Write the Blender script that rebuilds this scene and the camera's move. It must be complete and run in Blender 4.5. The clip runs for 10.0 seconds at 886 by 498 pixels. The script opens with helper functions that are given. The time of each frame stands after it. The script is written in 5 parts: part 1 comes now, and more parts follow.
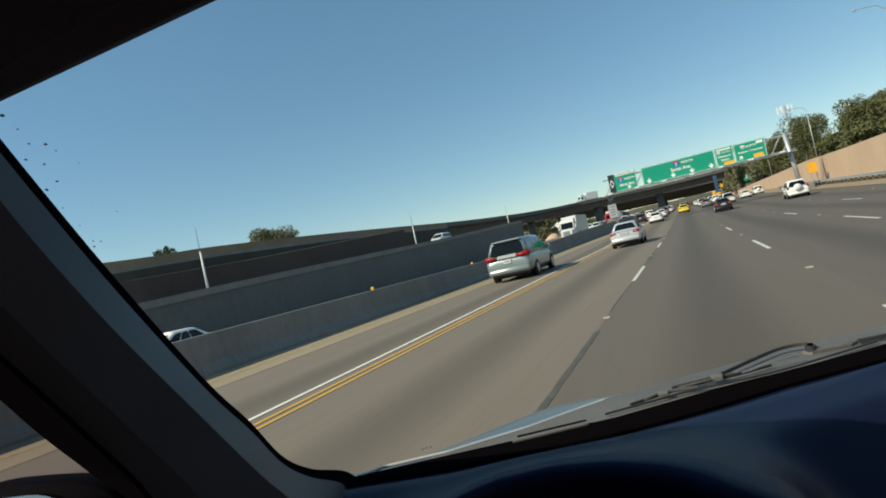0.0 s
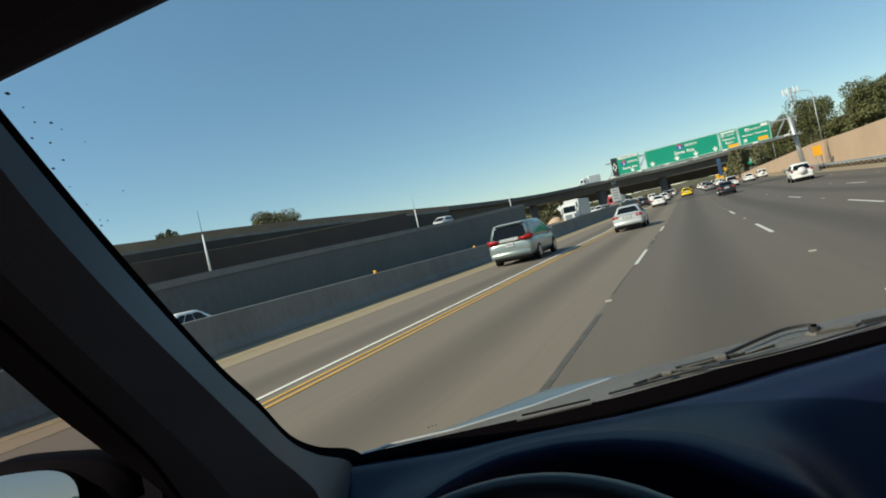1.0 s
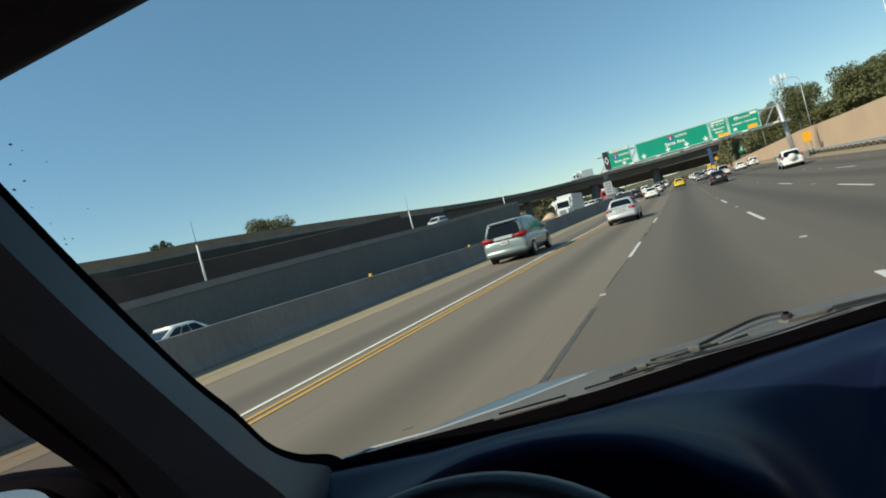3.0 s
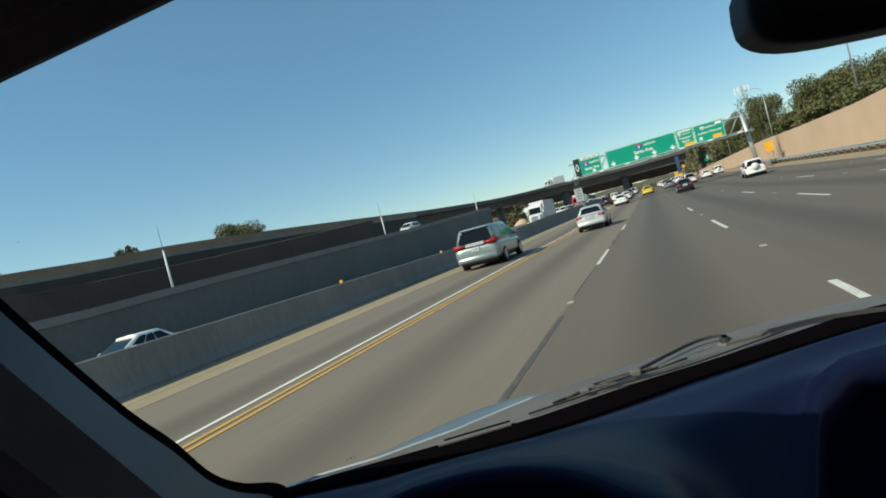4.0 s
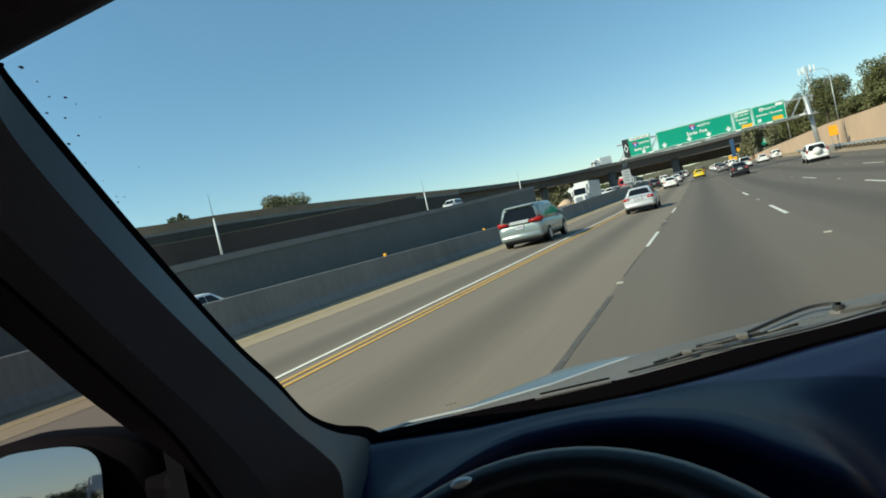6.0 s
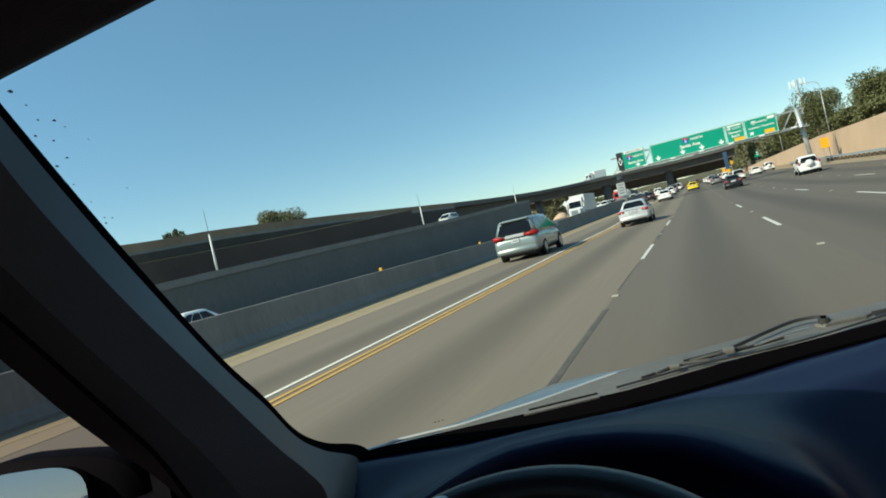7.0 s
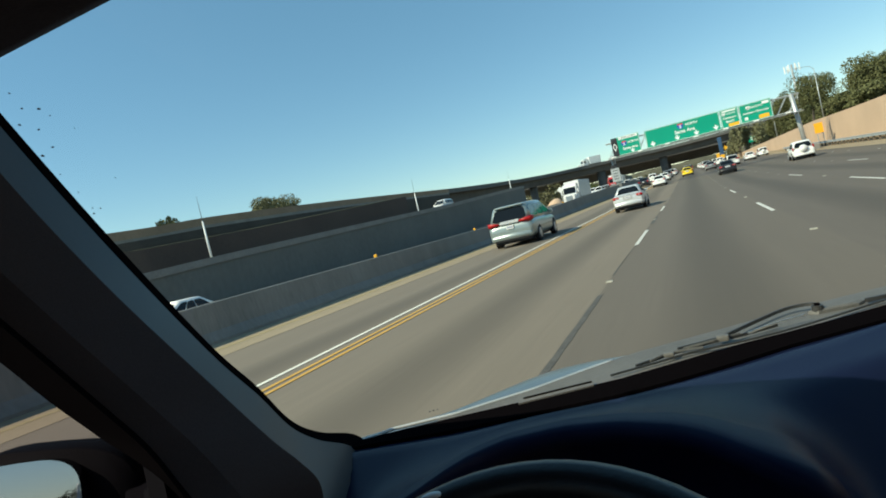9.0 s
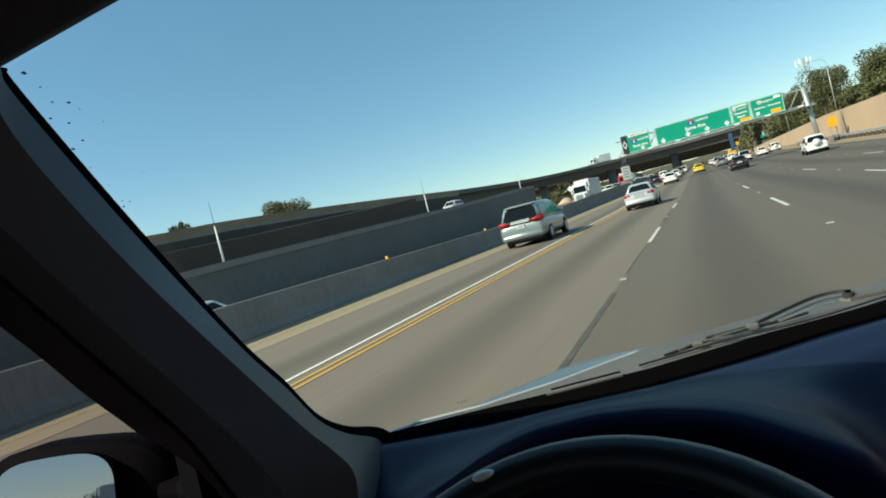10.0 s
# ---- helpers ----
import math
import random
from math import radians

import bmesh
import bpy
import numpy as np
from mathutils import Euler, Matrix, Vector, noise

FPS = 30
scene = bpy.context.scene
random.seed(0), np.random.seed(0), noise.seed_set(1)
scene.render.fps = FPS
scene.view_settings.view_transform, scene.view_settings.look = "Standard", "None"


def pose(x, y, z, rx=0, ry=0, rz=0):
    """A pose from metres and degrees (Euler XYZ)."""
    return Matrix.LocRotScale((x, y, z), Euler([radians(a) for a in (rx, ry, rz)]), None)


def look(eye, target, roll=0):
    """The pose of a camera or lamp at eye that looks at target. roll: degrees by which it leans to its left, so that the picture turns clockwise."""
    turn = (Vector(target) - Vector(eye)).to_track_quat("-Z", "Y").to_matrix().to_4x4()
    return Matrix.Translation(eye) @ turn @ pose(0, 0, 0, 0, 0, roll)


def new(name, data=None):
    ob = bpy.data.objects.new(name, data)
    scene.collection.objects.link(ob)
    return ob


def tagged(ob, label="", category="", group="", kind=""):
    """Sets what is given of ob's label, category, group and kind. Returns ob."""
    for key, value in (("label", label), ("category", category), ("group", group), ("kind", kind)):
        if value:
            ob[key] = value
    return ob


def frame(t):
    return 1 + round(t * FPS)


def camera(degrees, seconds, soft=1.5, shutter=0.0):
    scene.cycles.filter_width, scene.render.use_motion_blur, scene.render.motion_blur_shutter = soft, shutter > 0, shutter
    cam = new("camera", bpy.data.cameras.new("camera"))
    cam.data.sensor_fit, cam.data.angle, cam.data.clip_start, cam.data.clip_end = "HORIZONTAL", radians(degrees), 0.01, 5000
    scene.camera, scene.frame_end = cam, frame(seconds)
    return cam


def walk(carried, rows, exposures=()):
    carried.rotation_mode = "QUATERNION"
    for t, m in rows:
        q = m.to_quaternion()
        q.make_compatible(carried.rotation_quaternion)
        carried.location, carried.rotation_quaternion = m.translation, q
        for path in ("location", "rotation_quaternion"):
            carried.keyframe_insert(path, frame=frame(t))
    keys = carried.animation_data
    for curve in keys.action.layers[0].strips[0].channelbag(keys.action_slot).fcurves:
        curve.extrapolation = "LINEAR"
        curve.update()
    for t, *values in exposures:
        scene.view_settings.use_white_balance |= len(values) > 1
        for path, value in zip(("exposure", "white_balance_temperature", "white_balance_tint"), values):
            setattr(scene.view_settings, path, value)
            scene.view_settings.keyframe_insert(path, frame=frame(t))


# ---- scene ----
cam = camera(76.0, 10.0, soft=1.85)
PATH = [
    (0.0, -0.0, -0.004, 1.602, 23.74, 1.35, 12.56),
    (0.5, -0.051, -0.025, 1.591, 25.13, 2.77, 12.31),
    (1.0, -0.007, -0.008, 1.597, 23.95, -0.27, 12.5),
    (1.5, 0.004, -0.011, 1.602, 24.09, 1.21, 12.4),
    (2.0, -0.067, -0.012, 1.58, 25.6, 0.33, 13.25),
    (2.5, -0.02, -0.007, 1.579, 25.13, -0.15, 14.22),
    (4.0, 0.116, 0.018, 1.623, 20.69, -0.53, 14.66),
    (4.5, 0.079, 0.013, 1.606, 23.04, 1.1, 16.41),
    (5.0, 0.015, 0.002, 1.592, 23.97, 0.18, 15.41),
    (6.5, -0.032, -0.002, 1.589, 24.93, -2.06, 12.2),
    (7.0, -0.009, -0.003, 1.592, 24.53, -0.46, 13.1),
    (7.5, -0.002, 0.0, 1.597, 24.57, -1.61, 13.86),
    (8.0, -0.03, 0.002, 1.591, 25.08, -2.44, 13.41),
    (8.5, -0.042, -0.004, 1.585, 25.01, -1.84, 12.47),
    (9.0, -0.01, 0.006, 1.597, 23.99, -1.97, 13.29),
    (9.5, -0.023, 0.001, 1.585, 24.9, 0.07, 14.09),
    (10.0, -0.044, -0.002, 1.583, 25.04, -1.59, 14.23),
]
walk(cam, [(t, pose(x, y, z, 90 + pitch, roll, yaw)) for t, x, y, z, yaw, pitch, roll in PATH], [(0.0, 0.37, 6950, 5.5), (2.5, 0.37, 6850, 3.5), (4.5, 0.42, 6650, 1.0), (6.5, 0.58, 6700, -1.5), (10.0, 0.62, 6800, -2.0)])

# ---------------------------------------------------------------- light
SUN_DIR = Vector((-0.64, -0.62, 0.72)).normalized()
world = bpy.data.worlds.new("sky")
scene.world = world
world.use_nodes = True
wn = world.node_tree.nodes
sky = wn.new("ShaderNodeTexSky")
sky.sky_type = "NISHITA"
sky.sun_disc = False
sky.sun_elevation = math.asin(SUN_DIR.z)
sky.sun_rotation = math.atan2(SUN_DIR.x, SUN_DIR.y)
sky.air_density, sky.dust_density, sky.ozone_density = 1.0, 0.0, 1.6
tone = wn.new("ShaderNodeHueSaturation")
tone.inputs["Saturation"].default_value = 1.13
world.node_tree.links.new(sky.outputs[0], tone.inputs["Color"])
haze = wn.new("ShaderNodeMix")
haze.data_type = "RGBA"
haze.inputs["Factor"].default_value = 0.30
haze.inputs["B"].default_value = (1.30, 3.0, 4.35, 1)
world.node_tree.links.new(tone.outputs[0], haze.inputs["A"])
world.node_tree.links.new(haze.outputs["Result"], wn["Background"].inputs[0])
wn["Background"].inputs[1].default_value = 0.104
sun = new("sun", bpy.data.lights.new("sun", "SUN"))
sun.data.energy, sun.data.angle, sun.data.color = 3.9, radians(0.53), (1.0, 0.91, 0.76)
sun.matrix_world = look(SUN_DIR * 100, (0, 0, 0))


# ---------------------------------------------------------------- materials
def mat(name, col, rough=0.6, metal=0.0, vary=0.12, scale=3.0, fine=60.0, bump=0.0, stretch=(1, 1, 1), coat=0.0, island=0.0, spec=0.5):
    m = bpy.data.materials.new(name)
    m.use_nodes = True
    n, l = m.node_tree.nodes, m.node_tree.links
    b = n["Principled BSDF"]
    b.inputs["Roughness"].default_value, b.inputs["Metallic"].default_value = rough, metal
    b.inputs["Coat Weight"].default_value = coat
    b.inputs["Specular IOR Level"].default_value = spec
    tc, mp = n.new("ShaderNodeTexCoord"), n.new("ShaderNodeMapping")
    mp.inputs["Scale"].default_value = stretch
    l.new(tc.outputs["Object"], mp.inputs["Vector"])
    big, small = n.new("ShaderNodeTexNoise"), n.new("ShaderNodeTexNoise")
    for t, s, d in ((big, scale, 5), (small, fine, 3)):
        t.inputs["Scale"].default_value, t.inputs["Detail"].default_value = s, d
        l.new(mp.outputs[0], t.inputs["Vector"])
    mix = n.new("ShaderNodeMath")
    mix.operation = "ADD"
    l.new(big.outputs[0], mix.inputs[0])
    l.new(small.outputs[0], mix.inputs[1])
    ramp = n.new("ShaderNodeMapRange")
    ramp.inputs[1].default_value, ramp.inputs[2].default_value = 0.6, 1.4
    ramp.inputs[3].default_value, ramp.inputs[4].default_value = 1 - vary, 1 + vary
    l.new(mix.outputs[0], ramp.inputs[0])
    val = ramp.outputs[0]
    if island:
        geo, isl, mul = n.new("ShaderNodeNewGeometry"), n.new("ShaderNodeMapRange"), n.new("ShaderNodeMath")
        isl.inputs[3].default_value, isl.inputs[4].default_value = 1 - island, 1 + island
        l.new(geo.outputs["Random Per Island"], isl.inputs[0])
        mul.operation = "MULTIPLY"
        l.new(val, mul.inputs[0])
        l.new(isl.outputs[0], mul.inputs[1])
        val = mul.outputs[0]
    sc = n.new("ShaderNodeVectorMath")
    sc.operation = "SCALE"
    sc.inputs[0].default_value = col
    l.new(val, sc.inputs["Scale"])
    l.new(sc.outputs[0], b.inputs["Base Color"])
    if bump:
        bp = n.new("ShaderNodeBump")
        bp.inputs["Strength"].default_value, bp.inputs["Distance"].default_value = bump, 0.02
        l.new(small.outputs[0], bp.inputs["Height"])
        l.new(bp.outputs[0], b.inputs["Normal"])
    return m


def glass_sheet(name, tint=(0.93, 0.96, 0.95)):
    m = bpy.data.materials.new(name)
    m.use_nodes = True
    n, l = m.node_tree.nodes, m.node_tree.links
    out, tr, gl, mx = n["Material Output"], n.new("ShaderNodeBsdfTransparent"), n.new("ShaderNodeBsdfGlossy"), n.new("ShaderNodeMixShader")
    tr.inputs[0].default_value = (*tint, 1)
    gl.inputs["Roughness"].default_value = 0.02
    mx.inputs[0].default_value = 0.018
    l.new(tr.outputs[0], mx.inputs[1])
    l.new(gl.outputs[0], mx.inputs[2])
    l.new(mx.outputs[0], out.inputs[0])
    return m


M_ROAD = mat("worn_concrete_road", (0.182, 0.148, 0.112), 0.85, vary=0.09, scale=0.5, fine=9, bump=0.15, stretch=(1.6, 0.05, 1))


def lane_wear(m, period, centre, depth):
    """Oil-darkened bands down the middle of each lane."""
    n, l = m.node_tree.nodes, m.node_tree.links
    b = n["Principled BSDF"]
    old = b.inputs["Base Color"].links[0].from_socket
    tc, sep, sn, mr, sc = n.new("ShaderNodeTexCoord"), n.new("ShaderNodeSeparateXYZ"), n.new("ShaderNodeMath"), n.new("ShaderNodeMapRange"), n.new("ShaderNodeVectorMath")
    wob, add = n.new("ShaderNodeTexNoise"), n.new("ShaderNodeMath")
    wob.inputs["Scale"].default_value = 0.06
    l.new(tc.outputs["Object"], wob.inputs["Vector"])
    l.new(tc.outputs["Object"], sep.inputs[0])
    ma = n.new("ShaderNodeMath")
    ma.operation, sn.operation, add.operation, sc.operation = "MULTIPLY_ADD", "COSINE", "ADD", "SCALE"
    ma.inputs[1].default_value, ma.inputs[2].default_value = math.tau / period, -math.tau / period * centre
    l.new(sep.outputs[0], ma.inputs[0])
    l.new(ma.outputs[0], add.inputs[0])
    l.new(wob.outputs[0], add.inputs[1])
    l.new(add.outputs[0], sn.inputs[0])
    mr.inputs[1].default_value, mr.inputs[2].default_value = 0.0, 1.0
    mr.inputs[3].default_value, mr.inputs[4].default_value = 1.04, 1 - depth
    l.new(sn.outputs[0], mr.inputs[0])
    l.new(old, sc.inputs[0])
    l.new(mr.outputs[0], sc.inputs["Scale"])
    l.new(sc.outputs[0], b.inputs["Base Color"])


lane_wear(M_ROAD, 3.55, 0.35, 0.30)
M_ROADDARK = mat("darker_worn_road", (0.118, 0.098, 0.079), 0.85, vary=0.09, scale=0.5, fine=9, bump=0.12, stretch=(1.6, 0.05, 1))
lane_wear(M_ROADDARK, 3.55, 0.35, 0.26)
M_ROADMID = mat("mid_grey_road", (0.127, 0.105, 0.083), 0.85, vary=0.07, scale=0.5, fine=9, bump=0.12, stretch=(1.6, 0.05, 1))
lane_wear(M_ROADMID, 3.55, 0.35, 0.26)
# dark bank colour standing in for the shade under the overpass
M_BANKSHADE = mat("bank_shade", (0.085, 0.080, 0.055), 0.9, vary=0.35, scale=0.15, fine=1.2, bump=0.6)
M_SHOULDER = mat("pale_shoulder", (0.300, 0.236, 0.155), 0.9, vary=0.18, scale=0.7, fine=12, bump=0.3, stretch=(1, 0.15, 1))
M_GROUND = mat("dry_ground", (0.16, 0.13, 0.085), 0.95, vary=0.3, scale=0.05, fine=1.5, bump=0.3)
M_BARRIER = mat("weathered_concrete", (0.182, 0.182, 0.172), 0.9, vary=0.24, scale=0.45, fine=8, bump=0.15, stretch=(1, 1.5, .25))
M_RAMPWALL = mat("grey_wall_concrete", (0.135, 0.137, 0.128), 0.92, vary=0.17, scale=0.35, fine=4, bump=0.06, stretch=(1, .7, .4))
M_COPING = mat("coping_concrete", (0.215, 0.205, 0.19), 0.9, vary=0.25, scale=0.5, fine=8, bump=0.3)
M_DRYGRASS = mat("dry_grass", (0.12, 0.10, 0.05), 0.95, vary=0.4, scale=0.8, fine=9, bump=0.6)
# near-black brown: the flyover's shade put into the bank's colour
M_SHADEWALL = mat("shaded_dark_wall", (0.055, 0.046, 0.038), 0.9, vary=0.3, scale=0.25, fine=5, bump=0.3)
M_PARAPET = mat("brown_parapet", (0.25, 0.18, 0.125), 0.9, vary=0.25, scale=0.3, fine=5, bump=0.3)
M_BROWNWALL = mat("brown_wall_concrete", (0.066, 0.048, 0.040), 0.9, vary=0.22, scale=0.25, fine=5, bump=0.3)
M_TAN = mat("tan_block_wall", (0.55, 0.385, 0.265), 0.9, vary=0.14, scale=0.25, fine=5, bump=0.2)
M_DECK = mat("bridge_concrete", (0.118, 0.113, 0.106), 0.9, vary=0.28, scale=0.3, fine=6, bump=0.25)
M_WHITELINE = mat("white_road_paint", (0.80, 0.76, 0.66), 0.7, vary=0.16, scale=2.5, fine=25)
M_DASHLINE = mat("worn_lane_paint", (0.60, 0.585, 0.54), 0.75, vary=0.25, scale=2.5, fine=25)
M_YELLOW = mat("yellow_road_paint", (0.60, 0.34, 0.07), 0.7, vary=0.2, scale=2.5, fine=25)
M_PALEYELLOW = mat("faded_yellow_paint", (0.33, 0.26, 0.14), 0.85, vary=0.3, scale=2, fine=18)
M_MARKER = mat("worn_ceramic_marker", (0.42, 0.39, 0.32), 0.6, vary=0.25, fine=40)
M_DIRT = mat("windshield_dirt", (0.10, 0.115, 0.13), 0.9, vary=0.3)
M_TAR = mat("dark_patch", (0.085, 0.078, 0.070), 0.85, vary=0.5, scale=3, fine=25)
M_GALV = mat("galvanised_steel", (0.50, 0.52, 0.52), 0.5, 0.6, vary=0.15, scale=1.5, fine=30)
M_DARKSTEEL = mat("dark_steel", (0.12, 0.12, 0.12), 0.5, 0.5)
M_GREEN = mat("green_sign_sheet", (0.0, 0.30, 0.19), 0.45, vary=0.06, scale=0.8)
M_SIGNWHITE = mat("white_sign_sheet", (0.85, 0.86, 0.84), 0.5, vary=0.05)
M_SIGNBLACK = mat("black_sign_sheet", (0.02, 0.02, 0.025), 0.5)
M_SIGNYELLOW = mat("amber_sign_sheet", (0.85, 0.42, 0.02), 0.5, vary=0.08)
M_SIGNBLUE = mat("blue_shield_sheet", (0.02, 0.10, 0.42), 0.5)
M_SIGNRED = mat("red_shield_sheet", (0.6, 0.03, 0.04), 0.5)
M_LEAF = mat("tree_leaf", (0.125, 0.128, 0.058), 0.75, vary=0.25, scale=0.5, fine=6, island=0.18, spec=0.1)
M_LEAFGREY = mat("dusty_leaf", (0.185, 0.18, 0.10), 0.8, vary=0.25, scale=0.6, fine=6, island=0.25, spec=0.1)
M_DARKLEAF = mat("dark_far_leaf", (0.125, 0.122, 0.068), 0.8, vary=0.3, scale=0.2, fine=3, island=0.3, spec=0.1)
M_PALM = mat("palm_frond", (0.09, 0.10, 0.045), 0.7, vary=0.3, island=0.4, spec=0.2)
M_BARK = mat("bark", (0.13, 0.10, 0.075), 0.9, vary=0.3, scale=4, fine=30, bump=0.5)
M_RUBBER = mat("tyre_rubber", (0.018, 0.018, 0.018), 0.85)
M_RIM = mat("alloy_rim", (0.5, 0.51, 0.52), 0.35, 0.9)
M_AUTOGLASS = mat("tinted_auto_glass", (0.008, 0.010, 0.012), 0.08, vary=0.1, spec=0.3)
M_TAIL = mat("red_tail_lens", (0.40, 0.010, 0.012), 0.4, vary=0.1, coat=0.1, spec=0.3)
M_LAMPGLASS = mat("clear_lamp_lens", (0.75, 0.76, 0.76), 0.15, coat=0.5)
M_PLATE = mat("plate_white", (0.75, 0.75, 0.73), 0.5)
M_PLATEBAR = mat("plate_bar", (0.30, 0.33, 0.42), 0.5)
M_TRIM = mat("black_plastic_trim", (0.014, 0.014, 0.015), 0.55, spec=0.25)
M_RIMGRIP = mat("steering_rim_leather", (0.014, 0.014, 0.017), 0.38, vary=0.1, fine=200, bump=0.05, spec=0.4)


def paint(name, col, metal=0.0, rough=0.35):
    return mat(name, col, rough, metal, vary=0.05, scale=1.2, fine=300, coat=0.4)


P_SILVER = paint("silver_paint", (0.65, 0.66, 0.66), 0.3)
P_GREYGREEN = paint("silver_green_paint", (0.31, 0.36, 0.35), 0.5)
P_WHITE = paint("white_paint", (0.80, 0.80, 0.78))
P_BLACK = paint("black_paint", (0.015, 0.015, 0.018))
P_YELLOW = paint("yellow_paint", (0.85, 0.62, 0.02))
P_GREY = paint("grey_paint", (0.22, 0.22, 0.22), 0.4)
P_RED = paint("red_paint", (0.55, 0.03, 0.03))
P_BLUE = paint("blue_paint", (0.04, 0.09, 0.18), 0.2)
P_OWN = mat("own_silver_paint", (0.15, 0.18, 0.20), 0.30, 0.35, vary=0.06, scale=2, fine=300)
M_DASH = mat("navy_black_dash_plastic", (0.0062, 0.0096, 0.0310), 0.40, vary=0.15, scale=6, fine=500, bump=0.06, spec=0.09)
M_PILLAR = mat("charcoal_pillar_trim", (0.051, 0.045, 0.049), 0.75, vary=0.15, scale=5, fine=400, bump=0.08, spec=0.12)
M_BEVEL = mat("blue_grey_trim_edge", (0.0435, 0.0522, 0.0626), 0.55, vary=0.12, scale=5, fine=400, bump=0.05, spec=0.25)
M_SEAL = mat("black_rubber_seal", (0.0040, 0.0034, 0.0040), 0.9, spec=0.0)
M_CASE = mat("black_mirror_case", (0.0065, 0.006, 0.008), 0.7, vary=0.2, scale=6, fine=200, spec=0.02)
M_BAND = mat("black_glass_band", (0.0036, 0.0030, 0.0036), 0.9, spec=0.0)
M_LINER = mat("dark_roof_lining", (0.055, 0.046, 0.054), 0.95, vary=0.2, scale=8, fine=300, bump=0.2, spec=0.05)
M_COWL = mat("grey_cowl_plastic", (0.125, 0.118, 0.108), 0.6, vary=0.25, scale=6, fine=120, bump=0.1)
M_WIPER = mat("wiper_black", (0.035, 0.034, 0.033), 0.5, spec=0.3)
M_MIRROR = mat("mirror_glass", (0.38, 0.40, 0.44), 0.02, 1.0, vary=0.01)
M_GLASS = glass_sheet("windshield_glass")
M_SIDEGLASS = glass_sheet("tinted_side_glass", (0.80, 0.77, 0.78))
M_DIMGLASS = glass_sheet("cabin_dimming_glass", (0.62, 0.60, 0.62))


# ---------------------------------------------------------------- helpers
def link_mesh(name, bm, material, smooth=False):
    me = bpy.data.meshes.new(name)
    bm.to_mesh(me)
    bm.free()
    for m in material if isinstance(material, (list, tuple)) else [material]:
        me.materials.append(m)
    if smooth:
        for p in me.polygons:
            p.use_smooth = True
        if smooth == "creased":
            me.set_sharp_from_angle(angle=radians(14))
    return new(name, me)


def part(name, bm, material, parent, label="", smooth=False):
    ob = link_mesh(name, bm, material, smooth)
    ob.parent = parent
    if label:
        ob["label"] = label
    return ob


def empty(name, m=None):
    ob = new(name)
    ob.empty_display_size = 0.2
    if m is not None:
        ob.matrix_basis = m
    return ob


def add_box(bm, lo, hi, bevel=0.0):
    lo, hi = Vector(lo), Vector(hi)
    vs = bmesh.ops.create_cube(bm, size=1.0)["verts"]
    for v in vs:
        v.co = Vector(((lo[i] + hi[i]) / 2 + v.co[i] * (hi[i] - lo[i]) for i in range(3)))
    if bevel:
        es = list({e for v in vs for e in v.link_edges})
        bmesh.ops.bevel(bm, geom=es, offset=bevel, segments=2, affect="EDGES", profile=0.6)
    return bm


def box(lo, hi, bevel=0.0):
    return add_box(bmesh.new(), lo, hi, bevel)


def add_tube(bm, a, b, r0, r1=None, seg=10):
    a, b = Vector(a), Vector(b)
    d = b - a
    r = bmesh.ops.create_cone(bm, cap_ends=True, segments=seg, radius1=r0, radius2=r0 if r1 is None else r1, depth=d.length)
    m = Matrix.Translation((a + b) / 2) @ d.to_track_quat("Z", "Y").to_matrix().to_4x4()
    bmesh.ops.transform(bm, matrix=m, verts=r["verts"])
    return bm


def tube(a, b, r0, r1=None, seg=10):
    return add_tube(bmesh.new(), a, b, r0, r1, seg)


def loft(rings, close=True, caps=True):
    """A skin through rings of equally many points."""
    bm = bmesh.new()
    rows = [[bm.verts.new(p) for p in ring] for ring in rings]
    n = len(rows[0])
    for a, b in zip(rows, rows[1:]):
        for i in range(n if close else n - 1):
            j = (i + 1) % n
            bm.faces.new((a[i], a[j], b[j], b[i]))
    if caps and close:
        bm.faces.new(list(reversed(rows[0])))
        bm.faces.new(rows[-1])
    bmesh.ops.recalc_face_normals(bm, faces=bm.faces[:])
    return bm


def prism(outline, axis, lo, hi):
    """An outline of (a, b) pairs pushed along the x, y or z axis."""
    put = {"x": lambda a, b, c: (c, a, b), "y": lambda a, b, c: (a, c, b), "z": lambda a, b, c: (a, b, c)}[axis]
    return loft([[put(a, b, lo) for a, b in outline], [put(a, b, hi) for a, b in outline]])


def ribbon(fx0, fx1, ys, z, thick=0.004):
    """A thin strip along y between two x curves, at a height over the road."""
    rings = [[(fx0(y), y, grade(y) + z), (fx1(y), y, grade(y) + z), (fx1(y), y, grade(y) + z - thick), (fx0(y), y, grade(y) + z - thick)] for y in ys]
    return loft(rings)


def interp(table):
    xs, ys = zip(*table)
    return lambda v: float(np.interp(v, xs, ys))


grade = interp([(-400, 0), (45, 0), (80, 0.5), (110, 0.95), (160, 1.5), (250, 2.2), (400, 2.8), (640, 3.0)])


def setting(name, bm, material, label, category, smooth=False):
    return tagged(link_mesh(name, bm, material, smooth), label, category, kind="structure")


def lettering(text, size, x, z, y, parent, material, label="", align="CENTER"):
    cu = bpy.data.curves.new("lettering", "FONT")
    cu.body, cu.size, cu.align_x, cu.extrude, cu.resolution_u = text, size, align, 0.006, 3
    cu.offset = size * 0.018
    cu.materials.append(material)
    ob = new("lettering", cu)
    ob.parent = parent
    ob.matrix_basis = pose(x, y, z, 90, 0, 0)
    if label:
        ob["label"] = label
    return ob


